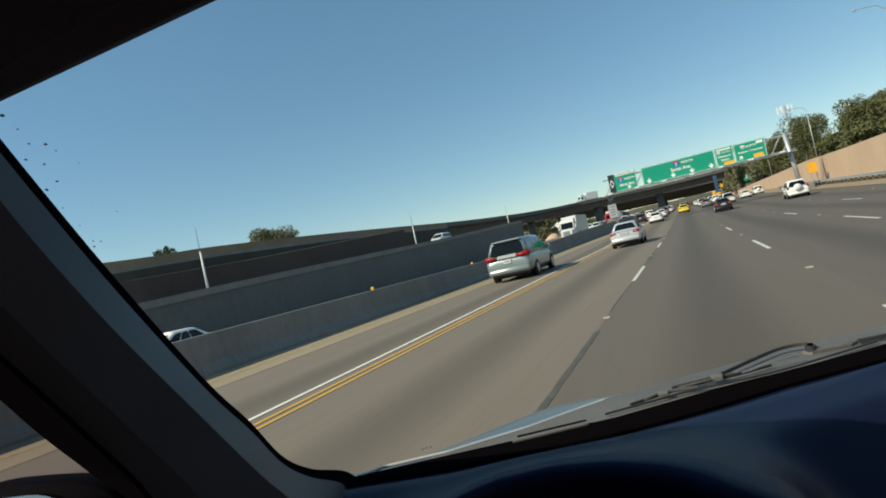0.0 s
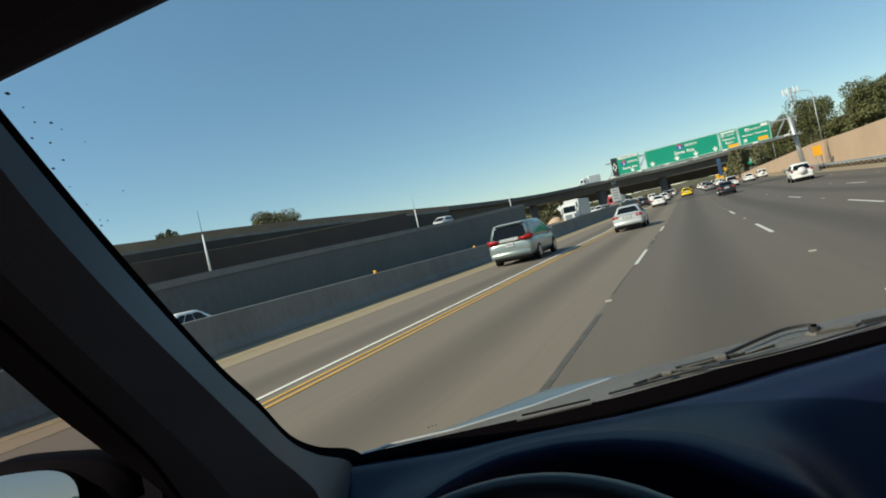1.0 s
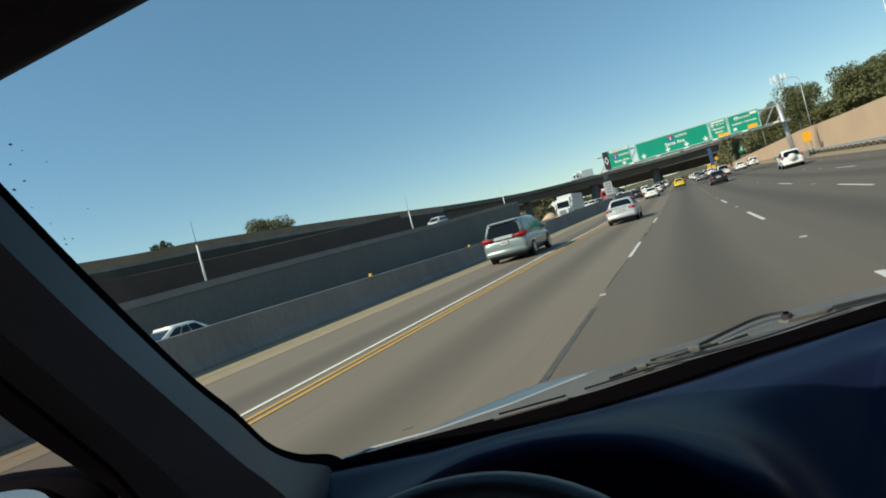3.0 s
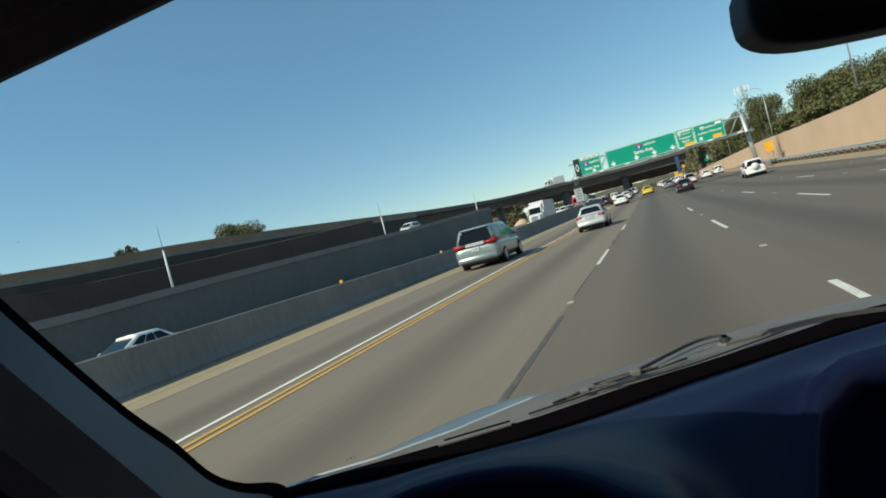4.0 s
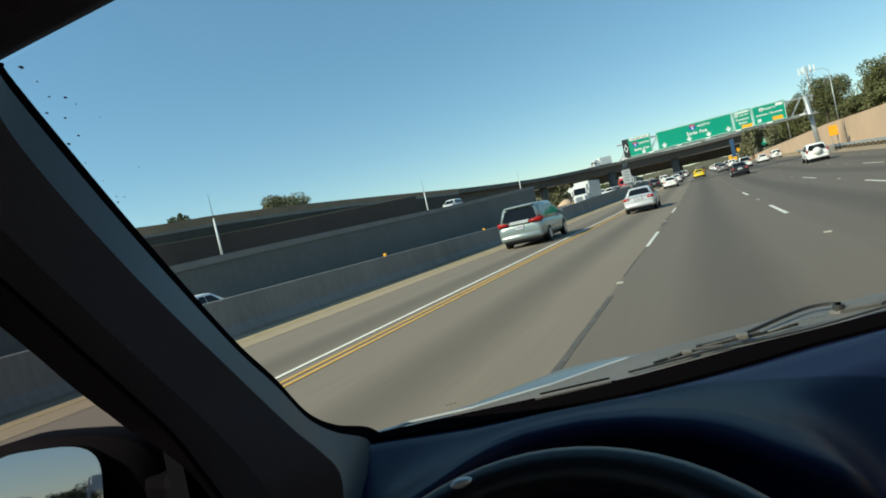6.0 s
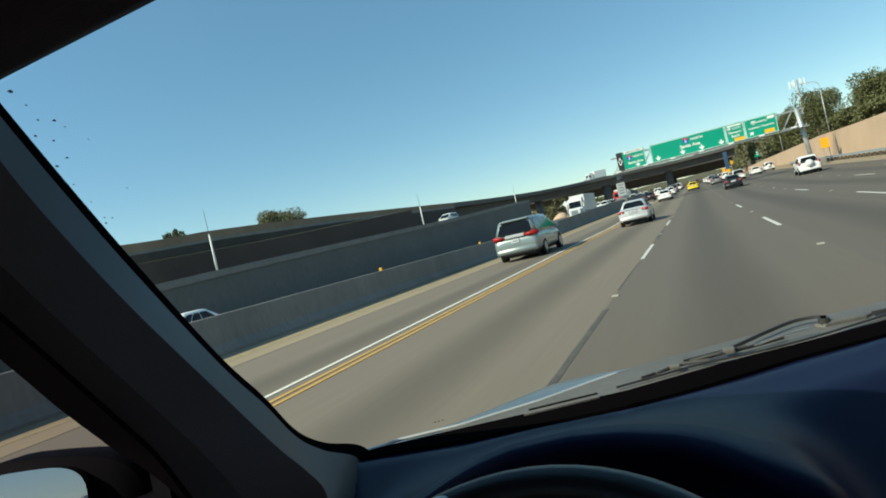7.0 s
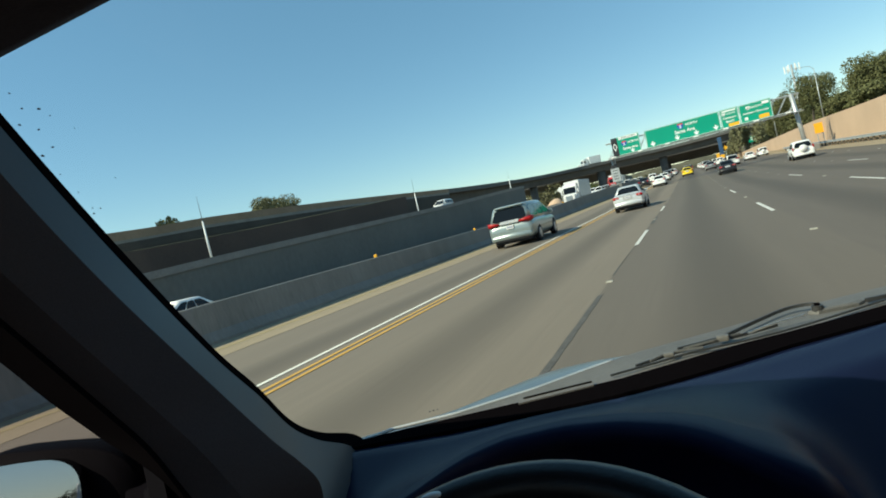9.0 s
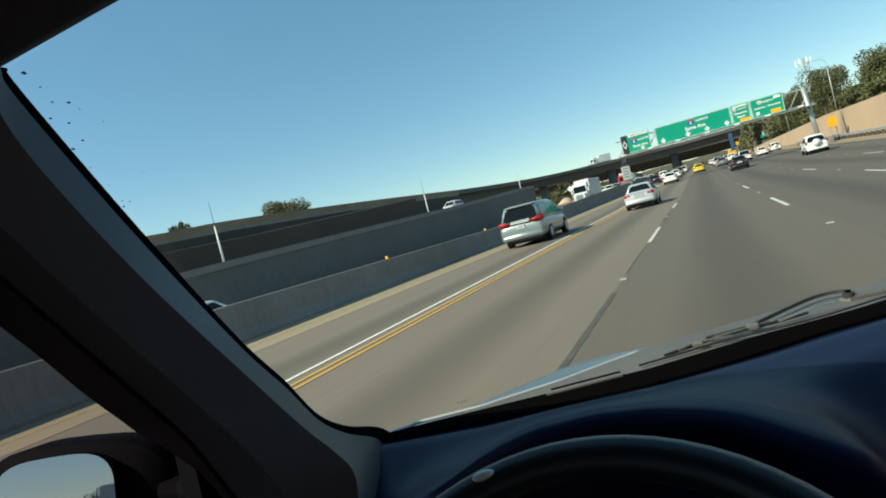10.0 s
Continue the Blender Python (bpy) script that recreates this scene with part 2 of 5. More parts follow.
# ---------------------------------------------------------------- ground and road
YS = [float(v) for v in range(-320, 640, 4)]
barrier_x = interp([(-400, -12.2), (35, -12.2), (50, -12.0), (74, -10.7), (86, -9.3), (110, -8.7), (250, -8.5), (640, -8.4)])
barrier_h = interp([(-400, 1), (45, 1), (75, 1.3), (100, 1.35), (130, 1.05), (640, 1)])
white_x = interp([(-400, -6.2), (0, -6.2), (60, -6.15), (120, -5.6), (640, -5.2)])

bm = bmesh.new()
vs = [bm.verts.new(p) for p in ((-2500, -2500, -0.05), (2500, -2500, -0.05), (2500, 2500, -0.05), (-2500, 2500, -0.05))]
bm.faces.new(vs)
setting("ground", bm, M_GROUND, "dry brown earth beside the freeway", "ground")

road = setting("road", ribbon(lambda y: -32.5, lambda y: 17.5, YS, 0.0, 0.2), M_ROAD, "grey worn concrete freeway carriageway with tyre streaks", "road")
setting("pavement_1", ribbon(barrier_x, lambda y: barrier_x(y) + 2.3, YS, 0.006, 0.006), M_SHOULDER, "pale tan inner shoulder beside the median barrier", "shoulder")
setting("pavement_2", ribbon(lambda y: 14.2, lambda y: 17.5, YS, 0.006, 0.006), M_SHOULDER, "pale outer shoulder beside the exit lane", "shoulder")


setting("pavement_4", ribbon(lambda y: -1.68, lambda y: 1.98, YS, 0.004, 0.004), M_ROADMID, "grey lane with oil-darkened wheel path", "road")
setting("pavement_3", ribbon(lambda y: 1.98, lambda y: 14.2, YS, 0.004, 0.004), M_ROADDARK, "darker grey right-hand lanes of the freeway", "road")


def marking(name, bm, material, label=""):
    return part(name, bm, material, road, label)


marking("edge_line", ribbon(lambda y: white_x(y) - 0.052, lambda y: white_x(y) + 0.052, YS, 0.010), M_WHITELINE, "solid white carpool lane line")
for off in (0.36, 0.59):
    marking("yellow_line", ribbon(lambda y: white_x(y) + off - 0.048, lambda y: white_x(y) + off + 0.048, YS, 0.010), M_YELLOW, "solid yellow carpool buffer line")
marking("lane_joint", ribbon(lambda y: -1.70 + .01 * math.sin(y * .9), lambda y: -1.682 + .008 * math.sin(y * 1.3), [v / 2 for v in range(22, 240)], 0.007), M_TAR, "dark joint between two lanes")
for sx, sy, sr, sa in ((1.2, -18.5, 1.1, 40), (-.9, -17.0, .8, 130), (3.6, -15.2, 1.0, 20), (-3.0, -19.5, .9, 80)):
    ring_pts = [radians(sa + 7 * k) for k in range(15)]
    marking("skid_mark", loft([[(sx + (sr + w) * math.cos(a), sy + (sr + w) * math.sin(a), z) for w, z in ((-.03, .0065), (.03, .0065), (.03, .002), (-.03, .002))] for a in ring_pts]), M_TAR, "dark curved tyre mark")
for oy in (-81.0,):
    for sgn in (-1, 1):
        for dsg in (-1, 1):
            marking("diamond_bar", loft([[(-9.0 + sgn * .5 * k + w, oy + dsg * 1.9 * (1 - k), z) for w, z in ((-.07, .010), (.07, .010), (.07, .004), (-.07, .004))] for k in (0.0, 1.0)]), M_DASHLINE, "white bar of a carpool diamond")
marking("shoulder_line", ribbon(lambda y: barrier_x(y) + 1.0, lambda y: barrier_x(y) + 1.25, YS, 0.011), M_PALEYELLOW, "faded yellow median edge line")
dash_me = None
for x, first in ((-1.66, 15.9), (1.85, 18.1), (5.3, 21.5), (8.85, 24.0), (12.3, 21.0)):
    for k in range(-12, 22):
        y = first + 14.3 * k
        if x > -1.7 and k == -1 and x < 0:
            continue
        if dash_me is None:
            dash_me = box((-0.05, 0, 0.0), (0.05, 4.2, 0.010)).copy()
            me = bpy.data.meshes.new("lane_dash")
            dash_me.to_mesh(me)
            me.materials.append(M_DASHLINE)
            dm = bpy.data.meshes.new("marker")
            box((-0.06, -0.06, 0), (0.06, 0.06, 0.022), 0.006).to_mesh(dm)
            dm.materials.append(M_MARKER)
        for nm, data, yy in (("lane_dash", me, y), ("lane_marker", dm, y - 5.6)):
            ob = new(nm, data)
            ob.location = (x, yy, grade(yy) + 0.001)
            ob.parent = road
marking("dark_patch", ribbon(lambda y: -1.70 - .004 * math.sin(y * 5), lambda y: -1.615 + .004 * math.sin(y * 7), [4.9 + .2 * k for k in range(22)], 0.008), M_TAR, "dark blacked-out lane stripe")
marking("dark_patch", ribbon(lambda y: -1.73, lambda y: -1.59, [22.5, 24.0, 26.0], 0.008), M_TAR, "dark blacked-out lane stripe")

# ---------------------------------------------------------------- median barrier and walls on the far side
prof = [(-0.40, 0.0), (-0.40, 0.08), (-0.22, 0.33), (-0.12, 1.08), (-0.09, 1.10), (0.09, 1.10), (0.12, 1.08), (0.22, 0.33), (0.40, 0.08), (0.40, 0.0)]
rings = [[(barrier_x(y) - 0.4 + a, y, grade(y) + b * barrier_h(y)) for a, b in prof] for y in YS]
setting("wall_median", loft(rings), M_BARRIER, "weathered grey concrete median barrier", "barrier")
ramp_top = interp([(-320, 1.2), (-60, 1.8), (25, 3.12), (31, 3.42), (46, 3.93), (75, 4.86), (108, 6.3), (118, 6.6)])
ys = [float(v) for v in range(-240, 116, 6)] + [118.0]
setting("wall_ramp", loft([[(-32.0, y, -0.1), (-32.0, y, ramp_top(y)), (-32.4, y, ramp_top(y)), (-32.4, y, -0.1)] for y in ys]), M_RAMPWALL, "dark grey concrete retaining wall of a rising ramp", "wall")
setting("trim_ramp", loft([[(-31.90, y, ramp_top(y) - 0.40), (-31.90, y, ramp_top(y) + 0.10), (-32.5, y, ramp_top(y) + 0.10), (-32.5, y, ramp_top(y) - 0.40)] for y in ys]), M_COPING, "grey concrete coping along the ramp wall", "coping")
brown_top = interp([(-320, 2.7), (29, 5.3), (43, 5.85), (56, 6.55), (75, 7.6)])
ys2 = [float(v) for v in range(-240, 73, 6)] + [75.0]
# one dark brown over the whole wall, tone varied at random
setting("wall_brown", loft([[(-38.0, y, -0.1), (-38.0, y, brown_top(y)), (-38.5, y, brown_top(y)), (-38.5, y, -0.1)] for y in ys2]), M_BROWNWALL, "dark brown concrete wall behind the ramp", "wall")
setting("verge", loft([[(-38.45, y, brown_top(y) - .1), (-38.45, y, brown_top(y) + .06), (-39.4, y, brown_top(y) + .14), (-57.5, y, brown_top(y) - .3), (-57.5, y, brown_top(y) - .7)] for y in ys2]), M_DRYGRASS, "strip of dry grass above the brown wall", "grass verge", True)


# ---------------------------------------------------------------- flyover bridges
def smooth_path(pts, n=40):
    """A Catmull-Rom path through a few points."""
    p = [Vector(q) for q in pts]
    p = [p[0] * 2 - p[1]] + p + [p[-1] * 2 - p[-2]]
    out = []
    for i in range(1, len(p) - 2):
        for k in range(n):
            t = k / n
            a, b, c, d = p[i - 1:i + 3]
            out.append(0.5 * ((2 * b) + (c - a) * t + (2 * a - 5 * b + 4 * c - d) * t * t + (3 * b - a - 3 * c + d) * t ** 3))
    out.append(p[-2])
    return out


def swept(path, section):
    """A section of (across, up) pairs swept along a path."""
    rings = []
    for i, p in enumerate(path):
        d = path[min(i + 1, len(path) - 1)] - path[max(i - 1, 0)]
        side = Vector((d.y, -d.x, 0)).normalized()
        rings.append([p + side * a + Vector((0, 0, b)) for a, b in section])
    return loft(rings)


def bridge(pts, width, depth, label, columns=()):
    root = empty("overpass")
    tagged(root, label, "overpass", kind="structure")
    path = smooth_path(pts, 16)
    w = width / 2
    part("deck", swept(path, [(-w, -0.35), (-w, 0), (w, 0), (w, -0.35), (w * 0.62, -0.6), (w * 0.5, -depth), (-w * 0.5, -depth), (-w * 0.62, -0.6)]), M_DECK, root)
    for s in (-1, 1):
        part("parapet", swept(path, [(s * w, -0.36), (s * (w + 0.02), 0.85), (s * (w - 0.24), 0.85), (s * (w - 0.3), -0.1)]), M_DECK, root, "concrete parapet wall")
    for x, y, z, r in columns:
        part("column", tube((x, y, -0.1), (x, y, z), r, r * 1.15, 16), M_DECK, root, "thick concrete column", True)
    return root


fly_left = [(-63, -140, 7.4), (-63, 0, 8.0), (-63, 42, 8.7), (-63, 58, 9.5), (-63, 87, 10.2), (-63, 139, 10.9)]
flyover = bridge([(-63, -140, 7.4), (-63, 0, 8.0), (-63, 42, 8.7), (-63, 58, 9.5), (-63, 87, 10.2), (-63, 139, 10.9), (-59.5, 180, 11.4), (-54, 212, 12.0), (-43, 230, 12.3), (-27, 241, 12.45), (-8, 251, 12.5), (12, 255, 12.8), (31, 257, 13.1), (80, 264, 13.3), (170, 282, 13.3)], 10.5, 2.7,
       "long concrete flyover ramp curving over the freeway", [(-61, 165, 8.7, 0.95), (-54, 212, 9.8, 1.3), (-32, 238, 10.1, 1.6), (-8.6, 251, 10.2, 1.3), (21, 256, 10.7, 1.2), (50, 260, 10.9, 1.2)])
bridge([(-190, 262, 10.9), (-70, 276, 10.9), (-10, 286, 10.4), (30, 292, 10.3), (140, 312, 10.3)], 38, 3.5, "wide dark concrete overpass across the freeway", [(-8.6, 274, 7.0, 1.2), (-8.6, 297, 7.0, 1.2), (-30, 268, 6.9, 1.2), (-30, 296, 6.9, 1.2), (18.8, 278, 7.2, 1.0), (18.8, 300, 7.2, 1.0)])
w = 5.25
part("ledge", swept(smooth_path(fly_left, 16), [(w + .06, -.95), (w + .06, -.12), (w - .1, -.12), (w - .1, -.95)]), M_COPING, flyover, "pale concrete ledge below the parapet")
part("cladding", swept(smooth_path(fly_left, 16), [(w + .05, -.12), (w + .05, .88), (w - .26, .88), (w - .26, .80), (w + .025, .80), (w + .025, -.12)]), M_PARAPET, flyover, "brown stained parapet face")
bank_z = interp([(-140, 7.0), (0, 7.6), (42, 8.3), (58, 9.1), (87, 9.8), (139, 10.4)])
# the bank's colour carries the shade under the flyover
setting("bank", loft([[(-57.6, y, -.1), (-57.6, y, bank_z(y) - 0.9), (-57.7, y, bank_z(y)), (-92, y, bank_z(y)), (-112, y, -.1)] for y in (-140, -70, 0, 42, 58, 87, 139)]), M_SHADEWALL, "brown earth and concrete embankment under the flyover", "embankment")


# ---------------------------------------------------------------- vehicles
def wheel(parent, x, y, r=0.32, w=0.21):
    side = 1 if x > 0 else -1
    t = part("wheel", tube((x - w / 2, y, r), (x + w / 2, y, r), r, r, 24), M_RUBBER, parent, "black tyre")
    bm = bmesh.new()
    add_tube(bm, (x + side * w * 0.42, y, r), (x + side * (w * 0.5 + 0.012), y, r), r * 0.64, r * 0.6, 20)
    for k in range(5):
        a = k * math.tau / 5
        c = Vector((x + side * (w * 0.5 + 0.014), y + math.cos(a) * r * 0.33, r + math.sin(a) * r * 0.33))
        add_box(bm, c - Vector((0.008, 0.03, 0.03)), c + Vector((0.008, 0.03, 0.03)), 0.006)
    part("rim", bm, M_RIM, t, "silver alloy rim")


def rounded(hw, zb, zt, y, n=24, power=4.5):
    zc, hz = (zb + zt) / 2, (zt - zb) / 2
    out = []
    for k in range(n):
        a = math.tau * k / n
        c, s = math.cos(a), math.sin(a)
        out.append((hw * math.copysign(abs(c) ** (2 / power), c), y, zc + hz * math.copysign(abs(s) ** (2 / power), s)))
    return out


def patch(corners, m0, m1, n0, n1, lift, normal, div=4):
    """A pane on a four-cornered face, inset by margins and lifted off it."""
    a, b, c, d = [Vector(q) for q in corners]
    nrm = Vector(normal).normalized()

    def at(u, v, h):
        return (a * (1 - u) + b * u) * (1 - v) + (d * (1 - u) + c * u) * v + nrm * h
    r = 0.12
    uv = [(m0 + (n0 - m0) * r, m1), (n0 - (n0 - m0) * r, m1), (n0, m1 + (n1 - m1) * r), (n0, n1 - (n1 - m1) * r), (n0 - (n0 - m0) * r, n1), (m0 + (n0 - m0) * r, n1), (m0, n1 - (n1 - m1) * r), (m0, m1 + (n1 - m1) * r)]
    return loft([[at(u, v, -0.02) for u, v in uv], [at(u, v, lift) for u, v in uv]])


M_GREYRECESS = mat("shaded_grey_trim", (0.42, 0.42, 0.42), 0.5)


def car(label, category, body, shape="sedan", at=(0, 0), heading=0.0, detail=True, group="traffic on the freeway"):
    """A car whose rear bumper is at y = 0 and which looks along +y."""
    root = empty("car", pose(at[0], at[1], grade(at[1]) if len(at) < 3 else at[2], math.degrees(math.atan2(grade(at[1] + 3) - grade(at[1]), 3)) * (1 if abs(heading) < 90 else -1) if len(at) < 3 else 0, 0, heading))
    root.name = {"sedan": "sedan_car", "van": "minivan", "suv": "suv", "pickup": "pickup_truck"}[shape]
    tagged(root, label, category, group)
    if shape == "sedan":
        st = [(0.0, .42, .84, .74), (.05, .30, .97, .83), (.35, .24, 1.04, .88), (.9, .20, 1.02, .89), (1.4, .20, .98, .895), (2.4, .20, .95, .895), (3.2, .20, .94, .89), (3.7, .20, .88, .88), (4.2, .22, .80, .85), (4.45, .28, .72, .78), (4.55, .40, .60, .68)]
        g = dict(z0=.93, z1=1.37, zr=1.46, y0=.62, y1=1.22, y2=2.45, y3=3.35, w0=.80, w1=.60)
        axles, r = (.95, 3.62), .32
    elif shape == "van":
        st = [(0.0, .40, .80, .80), (.05, .30, 1.02, .92), (.3, .25, 1.10, .965), (1.0, .22, 1.10, .98), (2.5, .22, 1.08, .98), (3.6, .22, 1.04, .97), (4.3, .22, .98, .95), (4.85, .26, .86, .88), (5.08, .34, .72, .76), (5.14, .45, .62, .66)]
        g = dict(z0=1.04, z1=1.62, zr=1.74, y0=.08, y1=.40, y2=3.1, y3=4.25, w0=.90, w1=.74)
        axles, r = (1.02, 4.02), .34
    elif shape == "suv":
        st = [(0.0, .50, .85, .78), (.05, .38, 1.02, .88), (.3, .32, 1.10, .92), (1.0, .30, 1.10, .93), (2.4, .30, 1.08, .93), (3.3, .30, 1.06, .92), (3.9, .32, 1.0, .90), (4.4, .36, .9, .84), (4.6, .48, .75, .72)]
        g = dict(z0=1.05, z1=1.60, zr=1.74, y0=.10, y1=.36, y2=2.5, y3=3.25, w0=.86, w1=.70)
        axles, r = (.95, 3.65), .37
    else:
        st = [(0.0, .55, .92, .84), (.05, .45, 1.08, .93), (.3, .42, 1.12, .95), (2.0, .42, 1.12, .95), (3.0, .40, 1.12, .95), (4.0, .40, 1.12, .95), (4.8, .42, 1.08, .92), (5.4, .50, .95, .86), (5.55, .6, .8, .74)]
        g = dict(z0=1.08, z1=1.66, zr=1.80, y0=2.0, y1=2.2, y2=3.2, y3=4.2, w0=.86, w1=.70)
        axles, r = (1.15, 4.5), .40
    part("body", loft([rounded(hw, zb, zt, y) for y, zb, zt, hw in st]), body, root, "", True)
    z0, z1, zr, y0, y1, y2, y3, w0, w1 = (g[k] for k in ("z0", "z1", "zr", "y0", "y1", "y2", "y3", "w0", "w1"))

    def ring(z):
        t = (z - z0) / (z1 - z0)
        w, a, b, c = w0 + (w1 - w0) * t, y0 + (y1 - y0) * t, y3 + (y2 - y3) * t, 0.10
        return [(-w + c, a, z), (w - c, a, z), (w, a + c, z), (w, b - c, z), (w - c, b, z), (-w + c, b, z), (-w, b - c, z), (-w, a + c, z)]
    top = [[(x * .94, y1 + .10 + (y - y1) * .93, (z1 + zr) / 2 + .02) for x, y, z in ring(z1)], [(x * .72, y1 + .28 + (y - y1) * .80, zr) for x, y, z in ring(z1)]]
    part("cabin", loft([ring(z0 - .06), ring(z1)] + top), body, root, "", True)
    rear = [(-w0 + .1, y0, z0), (w0 - .1, y0, z0), (w1 - .1, y1, z1), (-w1 + .1, y1, z1)]
    front = [(-w0 + .1, y3, z0), (w0 - .1, y3, z0), (w1 - .1, y2, z1), (-w1 + .1, y2, z1)]
    nz = (y1 - y0) / (z1 - z0)
    part("rear_window", patch(rear, .02, .10, .98, .97, .012, (0, -1, nz)), M_AUTOGLASS, root, "dark tinted rear window")
    part("windshield", patch(front, .02, .06, .98, .97, .012, (0, 1, .8)), M_AUTOGLASS, root, "dark windshield")
    for s in (-1, 1):
        side = [(s * w0, y0 + .1, z0), (s * w0, y3 - .1, z0), (s * w1, y2 - .1, z1), (s * w1, y1 + .1, z1)]
        cuts = {"sedan": ((.10, .40), (.42, .66), (.68, .94)), "van": ((.04, .36), (.38, .64), (.66, .95)), "suv": ((.05, .28), (.31, .62), (.65, .95)), "pickup": ((.08, .45), (.5, .95))}[shape]
        for a, b in cuts:
            part("side_window", patch(side, a, .10, b, .94, .010, (s, 0, (w0 - w1) / (z1 - z0))), M_AUTOGLASS, root, "dark side window")
        hw = st[2][3]
        for ax in axles:
            part("wheel_arch", tube((s * (hw - .16), ax, r + .02), (s * (hw + .004), ax, r + .02), r * 1.16, r * 1.16, 24), M_TRIM, root, "dark wheel arch")
            wheel(root, s * (hw - .09), ax, r)
        part("door_mirror", box((s * (hw + .01) - .09, y3 - .55, z0 - .02), (s * (hw + .01) + .09, y3 - .42, z0 + .13), .03), body, root)
        part("headlight", box((s * .62 - .14, st[-2][0] - .12, .62), (s * .62 + .14, st[-2][0] + .02, .74), .03), M_LAMPGLASS, root, "clear headlight")
        if shape == "sedan":
            lt = loft([rounded(.185, -.085, .085, -.035, 16, 2.6), rounded(.20, -.10, .10, .14, 16, 2.6)])
            bmesh.ops.translate(lt, verts=lt.verts[:], vec=(s * .66, 0.035, .84))
        elif shape == "van":
            lt = loft([[(s * x, ya, z0l), (s * x, ya, z1l), (s * x, yb, z1l), (s * x, yb, z0l)] for x, ya, yb, z0l, z1l in ((.40, -.02, .05, 1.00, 1.045), (.62, -.028, .06, .965, 1.09), (.86, -.01, .12, .945, 1.125), (.955, .09, .2, .95, 1.13), (.985, .25, .34, 1.02, 1.12))])
        else:
            lt = box((s * .83 - .05, -.005, .90), (s * .83 + .06, .2, 1.2 if shape == "suv" else 1.1), .03)
        part("tail_light", lt, M_TAIL, root, "red tail light", True)
    part("bumper", loft([rounded(st[1][3] * .93, .30, .58, -.05), rounded(st[1][3] * 1.01, .28, .60, .10)]), body, root, "", True)
    part("under_trim", box((-st[2][3] * .8, .06, .17), (st[2][3] * .8, st[-1][0] - .25, .36), .04), M_TRIM, root)
    part("rear_valance", box((-st[1][3] * .8, -.055, .27), (st[1][3] * .8, .02, .37), .02), M_TRIM, root, "dark lower valance")
    zp = .80 if shape in ("sedan",) else .84
    pl = part("number_plate", box((-.16, -.035, zp - .08), (.16, .01, zp + .08), .006), M_PLATE, root, "white number plate")
    part("plate_bar", box((-.12, -.04, zp - .035), (.12, -.034, zp + .035)), M_PLATEBAR, pl)
    if shape == "van":
        # added sloped silver strip stands in for the bright reflection on the tailgate
        part("tailgate_highlight", prism([(.10, 1.11), (-.035, 1.05), (-.035, .99), (.10, .99)], "x", -.40, .40), P_SILVER, root, "added silver strip for the highlight on the tailgate")
        part("chrome_strip", box((-.42, -.022, 1.0), (.42, .0, 1.05), .008), M_RIM, root)
        part("roof_spoiler", box((-.62, .30, 1.66), (.62, .62, 1.71), .02), body, root)
    if shape == "sedan" and detail:
        for s in (-1, 1):
            part("lamp_lens", tube((s * .64, -.012, .85), (s * .64, .03, .85), .028, .03, 14), M_LAMPGLASS, root, "pale round reversing lens")
        part("plate_recess", box((-.26, -.02, .70), (.26, .02, .89), .02), M_GREYRECESS, root)
        part("trunk_seam", box((-.70, -.012, .935), (.70, .02, .945)), M_TRIM, root)
        part("badge", tube((0, -.018, .905), (0, .03, .905), .055, .055, 16), M_RIM, root, "round chrome badge")
    if shape == "suv":
        part("spare_wheel_cover", tube((0, -.16, .98), (0, .02, .98), .33, .36, 24), body, root, "round spare wheel cover", True)
    if shape == "pickup":
        part("cargo_bed", box((-.78, .14, 1.02), (.78, 1.9, 1.135), .02), M_TRIM, root, "open dark cargo bed")
    return root


